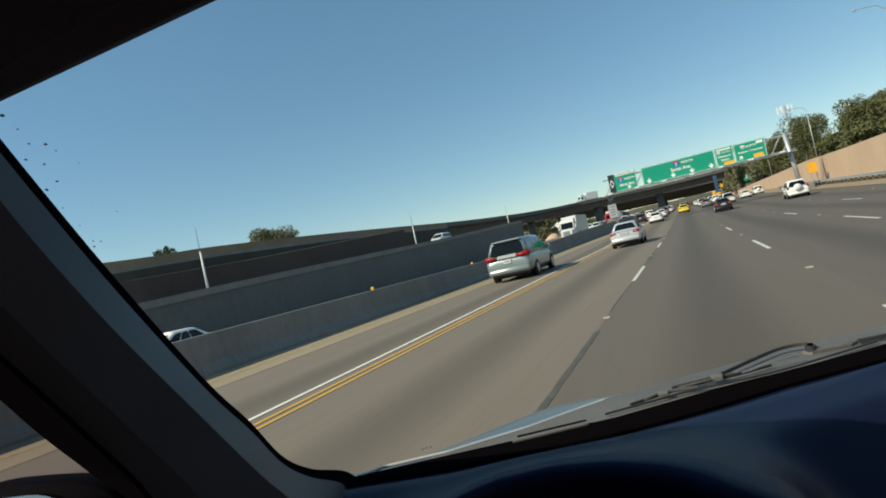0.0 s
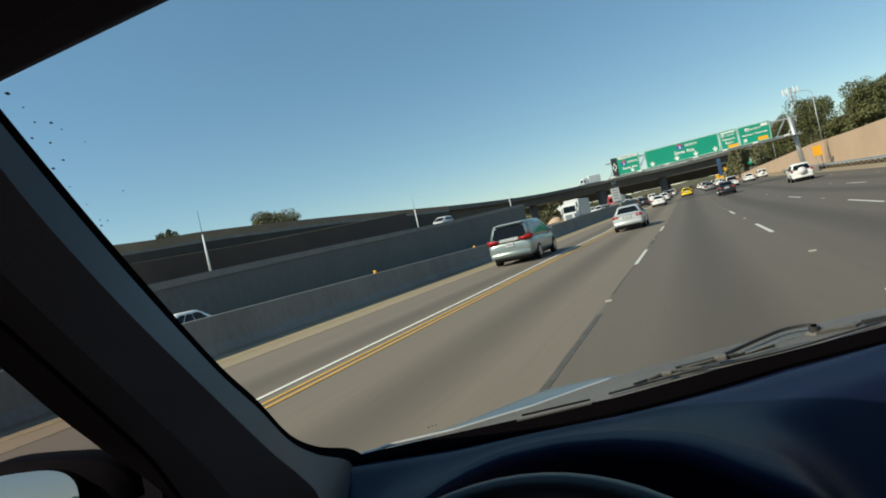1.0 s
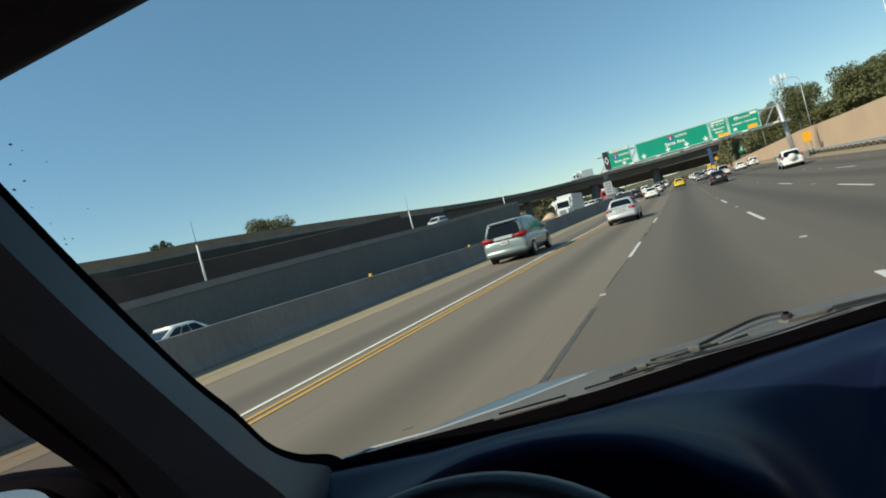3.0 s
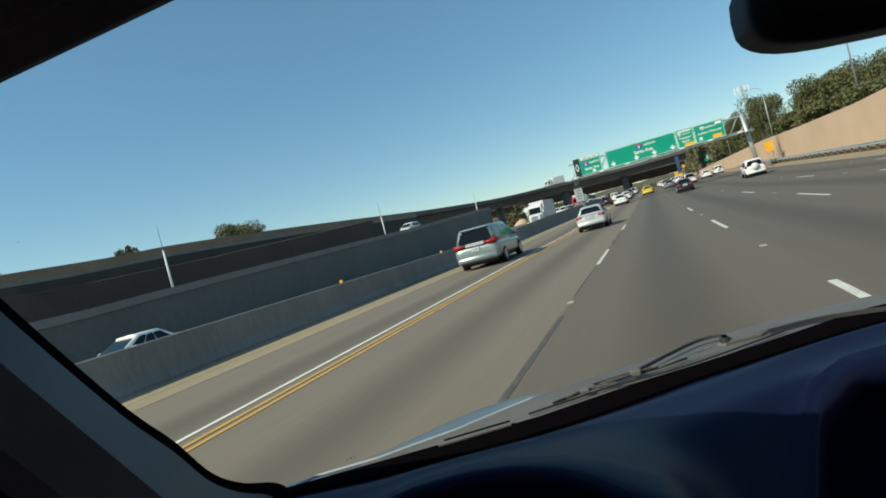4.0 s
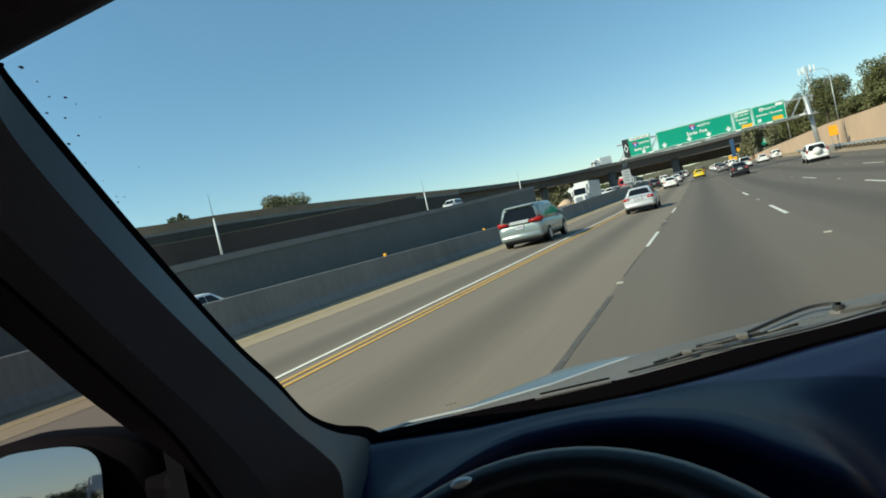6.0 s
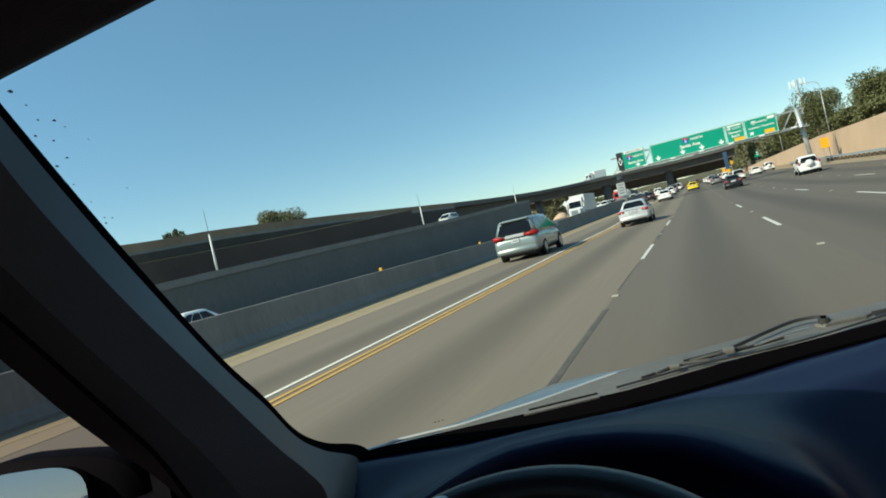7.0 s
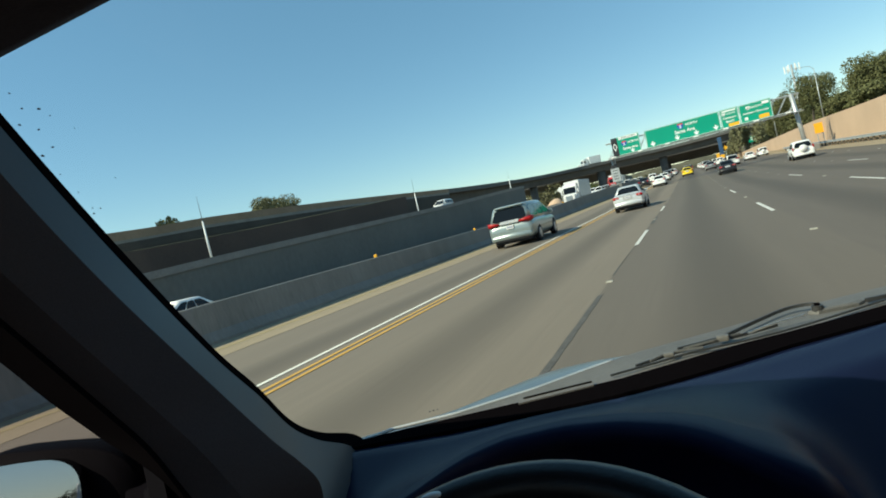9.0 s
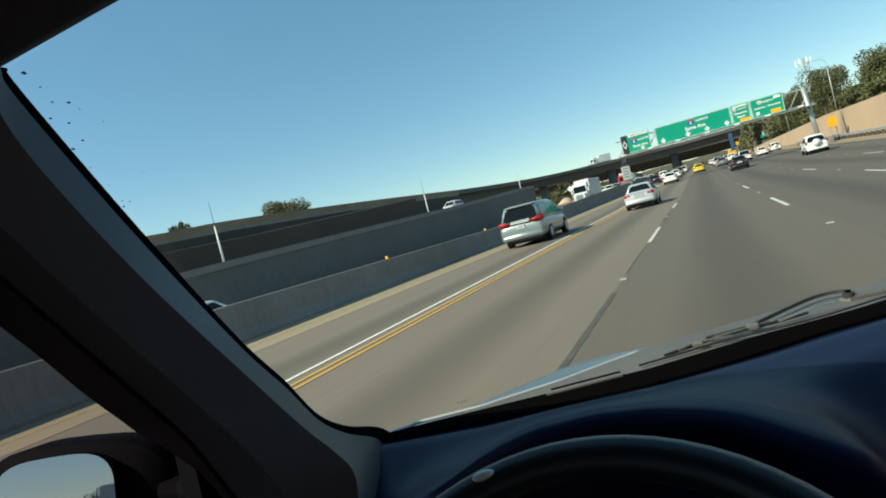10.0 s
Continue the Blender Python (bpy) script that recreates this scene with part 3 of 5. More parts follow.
van = car("silver-green minivan with red tail lights in the carpool lane", "minivan", P_GREYGREEN, "van", (-8.15, 26.0), 1.0)
van.scale = (1.16, 1.16, 1.16)
sedan = car("silver four-door sedan with dark rear window on the freeway", "sedan", P_SILVER, "sedan", (-3.85, 37.9), 0.5)
sedan.scale = (1.1, 1.1, 1.1)
car("black hatchback car driving in the next lane", "car", P_BLACK, "sedan", (3.8, 70), 0)
car("white sport utility vehicle near the exit lane", "suv", P_WHITE, "suv", (9.9, 63), -2)
car("yellow taxi far ahead in traffic", "taxi", P_YELLOW, "sedan", (-.35, 106), 0)
for x, y, kind, col, label in (
        (-3.95, 82, "sedan", P_WHITE, "white sedan ahead in the lane beside the carpool lane"), (-4.0, 104, "sedan", P_WHITE, "white sedan in a line of traffic"),
        (-4.1, 124, "suv", P_GREY, "grey sport utility vehicle in a line of traffic"), (-7.2, 100, "sedan", P_BLACK, "black sedan in the carpool lane"),
        (-7.2, 128, "suv", P_WHITE, "white van-like car in the carpool lane"), (3.5, 112, "sedan", P_GREY, "tan-grey sedan in slow traffic"),
        (3.6, 140, "van", P_SILVER, "silver minivan in slow traffic"), (6.6, 104, "van", P_WHITE, "white minivan ahead in traffic"), (10.4, 118, "sedan", P_WHITE, "white sedan in the exit lane"),
        (14.0, 132, "suv", P_WHITE, "white car leaving by the exit"), (6.9, 150, "suv", P_WHITE, "white car far ahead"), (-.3, 150, "sedan", P_SILVER, "silver sedan far ahead"),
        (-4.0, 152, "van", P_WHITE, "white minivan far ahead"), (0.2, 182, "suv", P_BLACK, "dark car far ahead"), (3.5, 176, "sedan", P_WHITE, "white sedan far ahead"), (-4.0, 186, "sedan", P_GREY, "grey sedan far ahead"), (10.2, 165, "sedan", P_SILVER, "silver sedan in the exit lane"),
        (-.2, 128, "suv", P_GREY, "grey sport utility vehicle in a line of traffic"), (-4.0, 168, "suv", P_WHITE, "white car in a line of traffic"), (7.0, 178, "van", P_WHITE, "white minivan in slow traffic"), (3.5, 205, "sedan", P_WHITE, "white sedan far ahead"), (-.2, 214, "van", P_WHITE, "white minivan far ahead"), (7.0, 128, "sedan", P_SILVER, "silver sedan in slow traffic")):
    car(label, "car", col, kind, (x, y), 0, False)
for x, y, kind, col, label in (
        (-17.6, 16.6, "sedan", P_WHITE, "white sedan oncoming behind the barrier"), (-18.8, 66, "sedan", P_GREY, "grey sedan oncoming behind the barrier"),
        (-16.0, 128, "sedan", P_BLACK, "dark sedan oncoming beside the median"), (-23.0, 150, "suv", P_WHITE, "white car oncoming under the flyover"), (-15.8, 168, "van", P_WHITE, "white minivan oncoming beside the median"),
        (-19.4, 180, "sedan", P_SILVER, "silver sedan oncoming under the flyover"), (-23.2, 205, "suv", P_GREY, "grey car oncoming under the flyover"), (-15.8, 212, "suv", P_WHITE, "white car oncoming far off"), (-19.4, 232, "van", P_WHITE, "white minivan oncoming far off"),
        (-19.2, 136, "suv", P_WHITE, "white sport utility vehicle oncoming"), (-23.0, 178, "van", P_SILVER, "silver minivan oncoming under the flyover"), (-15.8, 190, "sedan", P_WHITE, "white sedan oncoming under the flyover"), (-26.8, 196, "suv", P_WHITE, "white car oncoming in the outer lane"), (-13.0, 150, "sedan", P_GREY, "grey sedan oncoming beside the median"), (-26.8, 170, "sedan", P_RED, "red sedan oncoming in the outer lane"), (-13.0, 236, "van", P_WHITE, "white minivan oncoming far off")):
    oncoming = car(label, "car", col, kind, (x, y), 180, False, "oncoming traffic")
    if y < 20:
        oncoming.scale = (.92, .92, .89)

# ---------------------------------------------------------------- overhead sign gantry
GY = 88.0
gan = empty("sign_gantry", pose(0, GY, 0))
tagged(gan, "galvanised steel overhead sign gantry across the freeway lanes", "sign gantry")
part("post", tube((-9.75, 0, 0), (-9.75, 0, 6.4), .36, .30, 16), M_GALV, gan, "thick round steel post", True)
part("post", tube((14.3, 0, .4), (13.7, 0, 8.4), .30, .26, 16), M_GALV, gan, "thick round steel post", True)
for z in (6.15, 8.3):
    for y in (0.25, 1.35):
        part("chord", tube((-10.4, y, z), (14.6, y, z), .075, .075, 8), M_GALV, gan)
for k in range(18):
    x = -10.2 + k * 1.38
    for y in (0.25, 1.35):
        part("brace", tube((x, y, 6.15), (x + 1.38 * (1 if k % 2 else .98), y, 8.3) if k % 2 else (x + 1.38, y, 8.3), .04, .04, 6), M_GALV, gan)
part("walkway", box((-10.8, -1.2, 5.86), (14.6, -.2, 5.93)), M_GALV, gan, "grated maintenance walkway")
for k in range(14):
    x = -10.2 + k * 1.85
    part("bracket", box((x - .05, -1.35, 5.72), (x + .05, .3, 5.86), .01), M_DARKSTEEL, gan)
    if k % 2 == 0:
        part("sign_lamp", box((x + .5, -1.75, 5.95), (x + 1.15, -1.35, 6.15), .04), M_SIGNWHITE, gan, "white sign lamp housing")


def panel(x0, x1, z0, z1, material, label, name="sign_panel"):
    p = part(name, box((x0, -.12, z0), (x1, .0, z1), .03), material, gan, label)
    t = .045
    for lo, hi in (((x0 + .05, z0 + .05), (x1 - .05, z0 + .05 + t)), ((x0 + .05, z1 - .05 - t), (x1 - .05, z1 - .05)), ((x0 + .05, z0 + .1), (x0 + .05 + t, z1 - .1)), ((x1 - .05 - t, z0 + .1), (x1 - .05, z1 - .1))):
        part("sign_border", box((lo[0], -.126, lo[1]), (hi[0], -.119, hi[1])), M_SIGNWHITE, p)
    return p


def arrow(p, x, z, s=1.0, turn=0):
    pts = [(-.09, .42), (.09, .42), (.09, .02), (.34, .22), (.34, .0), (0, -.36), (-.34, .0), (-.34, .22), (-.09, .02)]
    c, q = math.cos(radians(turn)), math.sin(radians(turn))
    part("arrow", prism([(x + s * (a * c - b * q), z + s * (a * q + b * c)) for a, b in pts], "y", -.128, -.119), M_SIGNWHITE, p, "white lane arrow")


def shield(p, x, z, s, number, interstate=True):
    pts = [(-.42, .30), (-.2, .42), (0, .36), (.2, .42), (.42, .30), (.46, .0), (.32, -.28), (0, -.48), (-.32, -.28), (-.46, .0)]
    sh = part("route_shield", prism([(x + s * a, z + s * b) for a, b in pts], "y", -.129, -.119), M_SIGNBLUE if interstate else M_SIGNWHITE, p, "route shield")
    if interstate:
        part("shield_top", prism([(x + s * a * .9, z + s * b) for a, b in ((-.42, .16), (-.42, .30), (-.2, .40), (0, .34), (.2, .40), (.42, .30), (.42, .16))], "y", -.133, -.128), M_SIGNRED, sh)
    lettering(number, s * .62, x, z - s * .30, -.136, sh, M_SIGNWHITE if interstate else M_SIGNBLACK)


p = panel(-9.5, -5.55, 6.15, 8.85, M_GREEN, "green carpool lane guide sign")
part("diamond_panel", box((-9.5, -.13, 6.17), (-8.65, -.121, 8.83)), M_SIGNBLACK, p, "black strip with white diamond")
part("diamond", prism([(-9.08 + a * 1.0, 7.5 + b) for a, b in ((0, .62), (.3, 0), (0, -.62), (-.3, 0), (-.2, 0), (0, -.42), (.2, 0), (0, .42), (-.2, 0), (-.3, 0))], "y", -.138, -.129), M_SIGNWHITE, p, "white carpool diamond outline")
part("top_plate", box((-8.4, -.13, 8.42), (-5.75, -.121, 8.82)), M_SIGNWHITE, p, "white plate over the guide sign")
lettering("CARPOOLS ONLY", .28, -7.08, 8.52, -.134, p, M_SIGNBLACK)
shield(p, -7.75, 7.78, .85, "5")
lettering("NORTH", .42, -6.5, 7.66, -.13, p, M_SIGNWHITE)
lettering("Santa Ana", .52, -7.0, 6.85, -.13, p, M_SIGNWHITE)
arrow(p, -6.75, 6.52, .75)
p = panel(-4.75, 5.05, 6.15, 8.7, M_GREEN, "large green freeway guide sign")
shield(p, .05, 8.08, .95, "5")
lettering("NORTH", .45, 1.5, 7.95, -.13, p, M_SIGNWHITE)
lettering("Santa Ana", .66, .5, 7.12, -.13, p, M_SIGNWHITE)
for x in (-3.9, -.6, 1.9, 4.4):
    arrow(p, x, 6.62, .9)
p = panel(5.15, 7.4, 6.15, 8.7, M_GREEN, "green exit guide sign")
part("bar", box((5.4, -.13, 8.3), (7.15, -.121, 8.5)), M_SIGNWHITE, p)
shield(p, 5.6, 8.02, .5, "55", False)
lettering("SOUTH", .32, 6.5, 7.9, -.13, p, M_SIGNWHITE)
lettering("Newport", .42, 6.25, 7.35, -.13, p, M_SIGNWHITE)
lettering("Beach", .42, 6.25, 6.85, -.13, p, M_SIGNWHITE)
part("exit_plate", box((6.0, -.135, 6.25), (7.3, -.121, 6.68)), M_SIGNYELLOW, p, "amber exit-only plate")
p = panel(7.5, 11.35, 6.15, 8.65, M_GREEN, "green exit guide sign")
part("bar", box((10.3, -.13, 8.1), (11.1, -.121, 8.45)), M_SIGNWHITE, p)
shield(p, 8.6, 8.05, .6, "55", False)
lettering("NORTH", .38, 9.6, 7.9, -.13, p, M_SIGNWHITE)
lettering("Anaheim / Riverside", .38, 9.42, 7.25, -.13, p, M_SIGNWHITE)
arrow(p, 8.2, 6.7, .75, 135)
part("exit_plate", box((9.7, -.135, 6.3), (10.9, -.121, 6.8)), M_SIGNYELLOW, p, "amber exit-only plate")
cp = part("post_sign", box((-10.35, -.55, 2.55), (-9.15, -.48, 4.5), .02), M_GALV, gan, "white rules sign on the gantry post")
part("diamond_plate", box((-10.15, -.56, 4.52), (-9.35, -.49, 5.1), .02), M_SIGNBLACK, gan, "small black diamond plate")
for k in range(4):
    part("bar", box((-10.1, -.556, 4.12 - k * .4), (-9.4, -.549, 4.24 - k * .4)), M_DARKSTEEL, cp)
tagged(link_mesh("post_base", box((13.3, GY - 2.6, .4), (15.3, GY + 1.4, 1.35), .12), M_COPING), "pale concrete block round the foot of the gantry post", "concrete block")
tagged(link_mesh("pier_base", box((-10.9, GY - 1.6, 0), (-9.1, GY + 1.6, 2.2), .12), M_BARRIER), "thick concrete pier round the gantry post", "pier")


# ---------------------------------------------------------------- the car that the camera rides in
own = empty("car_interior")
tagged(own, "dark navy car interior seen from the driving seat", "car")
CX = 0.37


def mirrored(x):
    falling = 1.5 - 1.5 * x
    return (x + falling - math.hypot(x - falling, .15)) / 2


# the edges of dash, black band, cowl and bonnet, as y over x up to the car's middle line
base_y = interp([(-0.86, 0.90), (-0.738, 0.954), (-0.523, 1.008), (-0.383, 1.066), (-0.222, 1.126), (-0.118, 1.182), (-0.011, 1.25), (0.1, 1.331), (0.289, 1.44), (0.37, 1.487), (.60, 1.612)])
band_y = interp([(-0.86, 0.93), (-0.722, 1.0), (-0.621, 1.048), (-0.426, 1.134), (-0.233, 1.22), (-0.121, 1.293), (-0.004, 1.37), (0.112, 1.43), (0.234, 1.502), (0.37, 1.59), (.60, 1.75)])
lip_y = interp([(-0.86, 0.95), (-0.725, 1.004), (-0.702, 1.038), (-0.572, 1.10), (-0.511, 1.148), (-0.422, 1.215), (-0.323, 1.316), (-0.219, 1.412), (-0.033, 1.525), (0.176, 1.655), (0.37, 1.752), (.60, 1.84)])
crest_y = interp([(-0.86, 1.02), (-0.75, 1.11), (-0.675, 1.145), (-0.607, 1.206), (-0.533, 1.324), (-0.465, 1.41), (-0.421, 1.445), (-0.329, 1.485), (-0.26, 1.49), (-0.21, 1.465), (-0.033, 1.555), (0.176, 1.685), (0.37, 1.782), (.60, 1.865)])
hood_y = interp([(-0.9, .60), (-.62, .60), (-.53, .60), (-.497, .63), (-.464, .69), (-.425, .775), (-.37, .848), (-.278, .892), (-.187, .896), (-.10, .87), (-.028, .815), (.02, .79), (.06, .79), (.11, .81), (.18, .90), (.24, 1.05), (.3, 1.22), (.4, 1.34), (.6, 1.42), (1.64, .95)])
fold_y = interp([(-.1, 1.07), (0, 1.07), (.119, 1.147), (.243, 1.258), (.37, 1.34), (.6, 1.46), (1.64, .95)])
hood_z = interp([(-0.9, 1.12), (-.62, 1.17), (-.52, 1.225), (-.42, 1.24), (-.05, 1.24), (.02, 1.222), (.06, 1.205), (.12, 1.198), (.3, 1.195), (.6, 1.19), (1.64, 1.15)])
roll = interp([(-.9, .012), (0, .014), (.1, .03), (.3, .03), (1.64, .03)])
BASE = 1.20


def slump(x, y):
    """How far the middle of the dash falls away towards the seats, past its fold."""
    u = min(max((x - .05 + (y - .82) * .244) / .13, 0), 1)
    d = max(0, fold_y(x) - y)
    return .72 * d * d / (d + .05) * u * u * (3 - 2 * u)


# dashboard: a rolled top with a hood over the instruments
xs = np.linspace(-0.9, 1.64, 110)
rings = []
for x in xs:
    m = mirrored(x)
    yf, ye, ze = base_y(m), hood_y(x), hood_z(x)
    ring = [(x, yf + 0.04, BASE - .06), (x, yf + 0.004, BASE - .008)]
    for k in range(1, 15):
        v = k / 14
        y = yf + (ye - yf) * v
        w = v * v * (3 - 2 * v)
        ring.append((x, y, BASE + (ze - BASE) * w - .012 * math.sin(math.pi * v) + (.006 if k == 12 else 0) - slump(x, y)))
    ze -= slump(x, ye)
    r = roll(x)
    ring += [(x, ye - .45 * r, ze - .18 * r), (x, ye - .8 * r, ze - .52 * r), (x, ye - r, ze - r), (x, ye - r, ze - 1.5 * r - .01), (x, ye + .05, ze - 2 * r - .03), (x, ye + .04, ze - .30), (x, ye + .1, .6), (x, yf + .04, .55)]
    rings.append(ring)
part("dashboard", loft(rings), M_DASH, own, "navy black soft plastic dashboard", True)


def level_strip(lo, hi, x0, x1, z0, z1, n=50, thick=.02):
    return loft([[(x, lo(mirrored(x)), z0), (x, hi(mirrored(x)), z1), (x, hi(mirrored(x)), z1 - thick), (x, lo(mirrored(x)), z0 - thick)] for x in np.linspace(x0, x1, n)])


part("glass_band", level_strip(lambda x: base_y(x) + .002, lambda x: band_y(x), -.80, 1.54, BASE, BASE + .001), M_BAND, own, "black band along the foot of the windshield")
part("vent_plate", prism([(-.427, 1.116), (-.279, 1.188), (-.283, 1.205), (-.431, 1.134)], "z", BASE - .002, BASE + .004), M_COWL, own, "pale grey plate under the glass")
part("band_gap", prism([(-.420, 1.138), (-.285, 1.205), (-.287, 1.211), (-.424, 1.144)], "z", BASE, BASE + .006), M_SEAL, own)

# steering wheel
wheel_root = part("steering_wheel", tube((-.155, .235, 1.275), (-.155, .255, 1.30), .07, .06, 20), M_TRIM, own, "black steering wheel", True)
rim = bmesh.new()
rows = []
for k in range(64):
    a = math.tau * k / 64
    rows.append([Vector(((.19 + .016 * math.cos(b)) * math.sin(a), (.19 + .016 * math.cos(b)) * math.cos(a), .016 * math.sin(b))) for b in [math.tau * j / 10 for j in range(10)]])
rim.free()
rim = loft(rows + [rows[0]], caps=False)
bmesh.ops.transform(rim, matrix=pose(-.155, .25, 1.296, 29, 0, 0), verts=rim.verts[:])
part("rim", rim, M_RIMGRIP, wheel_root, "black leather rim", True)

# windshield pillar: seal, bevel, broad trim face, inner edge
edge = [Vector(q) for q in ((-.754, .424, 1.902), (-.790, .457, 1.888), (-.811, .586, 1.698), (-.842, .748, 1.485), (-.861, .850, 1.374), (-.862, .919, 1.276), (-.836, .967, 1.227), (-.776, 1.011, 1.197), (-.727, 1.025, 1.134))]
bev = [Vector(q) for q in ((-.70, .37, 1.90), (-.747, .413, 1.815), (-.724, .499, 1.636), (-.652, .573, 1.453), (-.607, .603, 1.365), (-.585, .621, 1.324), (-.575, .641, 1.28), (-.596, .655, 1.214), (-.628, .658, 1.121))]
inner = [Vector(q) for q in ((-0.78, .25, 1.86), (-0.775, .31, 1.76), (-0.758, .384, 1.63), (-0.709, .453, 1.481), (-0.68, .475, 1.42), (-0.657, .486, 1.366), (-0.635, .495, 1.31), (-0.62, .50, 1.25), (-0.60, .51, 1.15))]
frame_line = [Vector(q) for q in ((-.88, .20, 1.90), (-.88, .33, 1.72), (-.88, .432, 1.576), (-.88, .486, 1.492), (-.88, .53, 1.43), (-.88, .56, 1.39), (-.88, .60, 1.355), (-.88, .64, 1.30), (-.88, .68, 1.24))]


def dense(pts, n=8):
    return smooth_path(pts, n)


def mirror_x(v):
    return Vector((2 * CX - v.x, v.y, v.z))


for flip in (False, True):
    fl = mirror_x if flip else (lambda v: v)
    E, B, I, D = dense(edge), dense(bev), dense(inner), dense(frame_line)
    s1, s2, s3, s4 = [], [], [], []
    for e, b, i, d in zip(E, B, I, D):
        s4.append([fl(v) for v in (i + Vector((.004, -.008, -.003)), d, d + Vector((.0, .06, .04)), i + Vector((-.05, .08, .04)))])
        low = min(max((1.44 - e.z) / .18, 0), 1)
        out = e + Vector((-.10, .02, .03)).lerp(Vector((.0, .03, -.12)), low)
        e2 = e.lerp(b, .16)
        mid = b.lerp(i, .66) + (Vector((0, 0, 1.6)) - b).normalized() * .012
        s1.append([fl(v) for v in (out, e + Vector((0, .004, .004)), e2, e2 + Vector((-.1, -.02, -.02)))])
        s2.append([fl(v) for v in (e2, b, b + Vector((-.12, -.02, -.02)), e2 + Vector((-.09, 0, 0)))])
        s3.append([fl(v) for v in (b, mid, i, i + Vector((-.015, .05, .01)), b + Vector((-.12, .05, 0)))])
    part("pillar_seal", loft(s1), M_SEAL, own, "black windshield edge seal", "creased")
    part("door_frame", loft(s4), M_SEAL, own, "black window frame of the door", "creased")
    pil = part("pillar_trim", loft(s3), M_PILLAR, own, "charcoal windshield pillar trim", "creased")
    part("trim_edge", loft(s2), M_BEVEL, pil, "blue-grey pillar edge", "creased")

# roof lining and header
rings = []
for x in np.linspace(-0.86, 1.6, 30):
    d = ((x - CX) / 1.2) ** 2
    ye, ze = .447 + .021 * x, 1.896 - .022 * x
    rings.append([(x, ye, ze), (x, .40, 1.608 + (ze - 1.6) * .40 / ye), (x, .20, 1.93 - .05 * d), (x, -.5, 2.0 - .08 * d), (x, -2.2, 1.95 - .08 * d), (x, -2.2, 2.02 - .08 * d), (x, -.5, 2.07 - .08 * d), (x, .30, 2.0), (x, ye + .02, ze + .035)])
part("roof_lining", loft(rings), M_LINER, own, "dark cloth roof lining", True)
part("sun_visor", box((-.60, .20, 1.885), (.05, .36, 1.905), .008), M_LINER, own)

# doors, floor and rear, closing the cabin
for s in (-1, 1):
    xd = -0.88 if s < 0 else 2 * CX + 0.88
    part("door_panel", box((min(xd, xd + s * .1), -1.9, .35), (max(xd, xd + s * .1), .95, 1.14), .03), M_LINER, own, "dark door panel")
    part("door_pillar", prism([(-.62, 1.25), (-.45, 1.25), (-.55, 1.98), (-.70, 1.98)], "x", min(xd, xd - s * .08), max(xd, xd - s * .08)), M_PILLAR, own)
    part("mirror_sail", prism([(.595, 1.25), (.82, 1.25), (.72, 1.34), (.60, 1.40)], "x", min(xd, xd - s * .04), max(xd, xd - s * .04)), M_CASE, own, "black corner panel by the door mirror")
part("rear_panel", box((-.95, -2.25, .35), (1.7, -2.15, 1.25), .03), M_LINER, own)
# unseen rear panes, their tint made up to cut light from behind
part("rear_window", box((-.90, -2.21, 1.25), (1.64, -2.20, 1.97)), M_DIMGLASS, own, "unseen tinted glass that dims the cabin")
for xw in (-.92, 2 * CX + .915):
    part("rear_side_window", prism([(-2.18, 1.24), (-.60, 1.24), (-.70, 1.95), (-2.18, 1.95)], "x", xw, xw + .005), M_DIMGLASS, own, "unseen tinted glass that dims the cabin")
# painted outer shell
rings = []
for x in np.linspace(-0.90, 1.64, 30):
    d = ((x - CX) / 1.27) ** 2
    rings.append([(x, .49 - .02 * d, 1.978), (x, .2, 2.06 - .06 * d), (x, -.5, 2.12 - .09 * d), (x, -1.7, 2.09 - .09 * d), (x, -2.3, 2.02 - .09 * d), (x, -2.3, 1.99 - .09 * d), (x, -.5, 2.10 - .09 * d), (x, .2, 2.035 - .06 * d)])
part("roof", loft(rings), P_OWN, own, "silver roof panel", True)
part("tailgate", loft([rounded(1.20, .42, 1.24, y, 24, 5) for y in (-2.42, -2.36, -2.26)]), P_OWN, own, "silver tailgate", True).location.x = CX
for s in (-1, 1):
    xo = CX + s * 1.33
    part("door_skin", box((min(xo, xo - s * .05), -2.2, .30), (max(xo, xo - s * .05), .93, 1.10), .02), P_OWN, own, "silver outer door skin")
    part("fender", loft([[(CX + s * 1.24, y, zb), (CX + s * 1.34, y, zb), (CX + s * 1.34, y, zt - .08), (CX + s * 1.26, y, zt), (CX + s * 1.15, y, zt)] for y, zb, zt in ((.94, .3, 1.04), (1.3, .32, .96), (1.7, .34, .82), (2.0, .4, .68))]), P_OWN, own, "silver front fender", True)
    part("rear_pillar", prism([(-2.2, 1.22), (-1.75, 1.22), (-1.65, 1.96), (-2.2, 1.96)], "x", min(xo, xo - s * .08), max(xo, xo - s * .08)), P_OWN, own)
    for ya in (1.45, -1.45):
        wheel(own, CX + s * 1.24, ya, .36, .22)
nose = part("front_bumper", loft([[(CX + x * w, y, z) for x, z in ((-1, .3), (1, .3), (1, .55), (.9, .62), (-.9, .62), (-1, .55))] for y, w in ((1.8, 1.33), (2.25, 1.2), (2.55, .85))]), P_OWN, own, "silver front bumper", True)
part("floor_pan", box((-.95, -2.2, .28), (1.7, 1.2, .36), .02), M_LINER, own)

# windshield
bm = loft([[(x, band_y(mirrored(x)) + .003, BASE + .003), (x, .30 + .385 * band_y(mirrored(x)) + .16, 1.56), (x, .455, 1.925)] for x in np.linspace(-.95, 1.69, 26)], close=False)
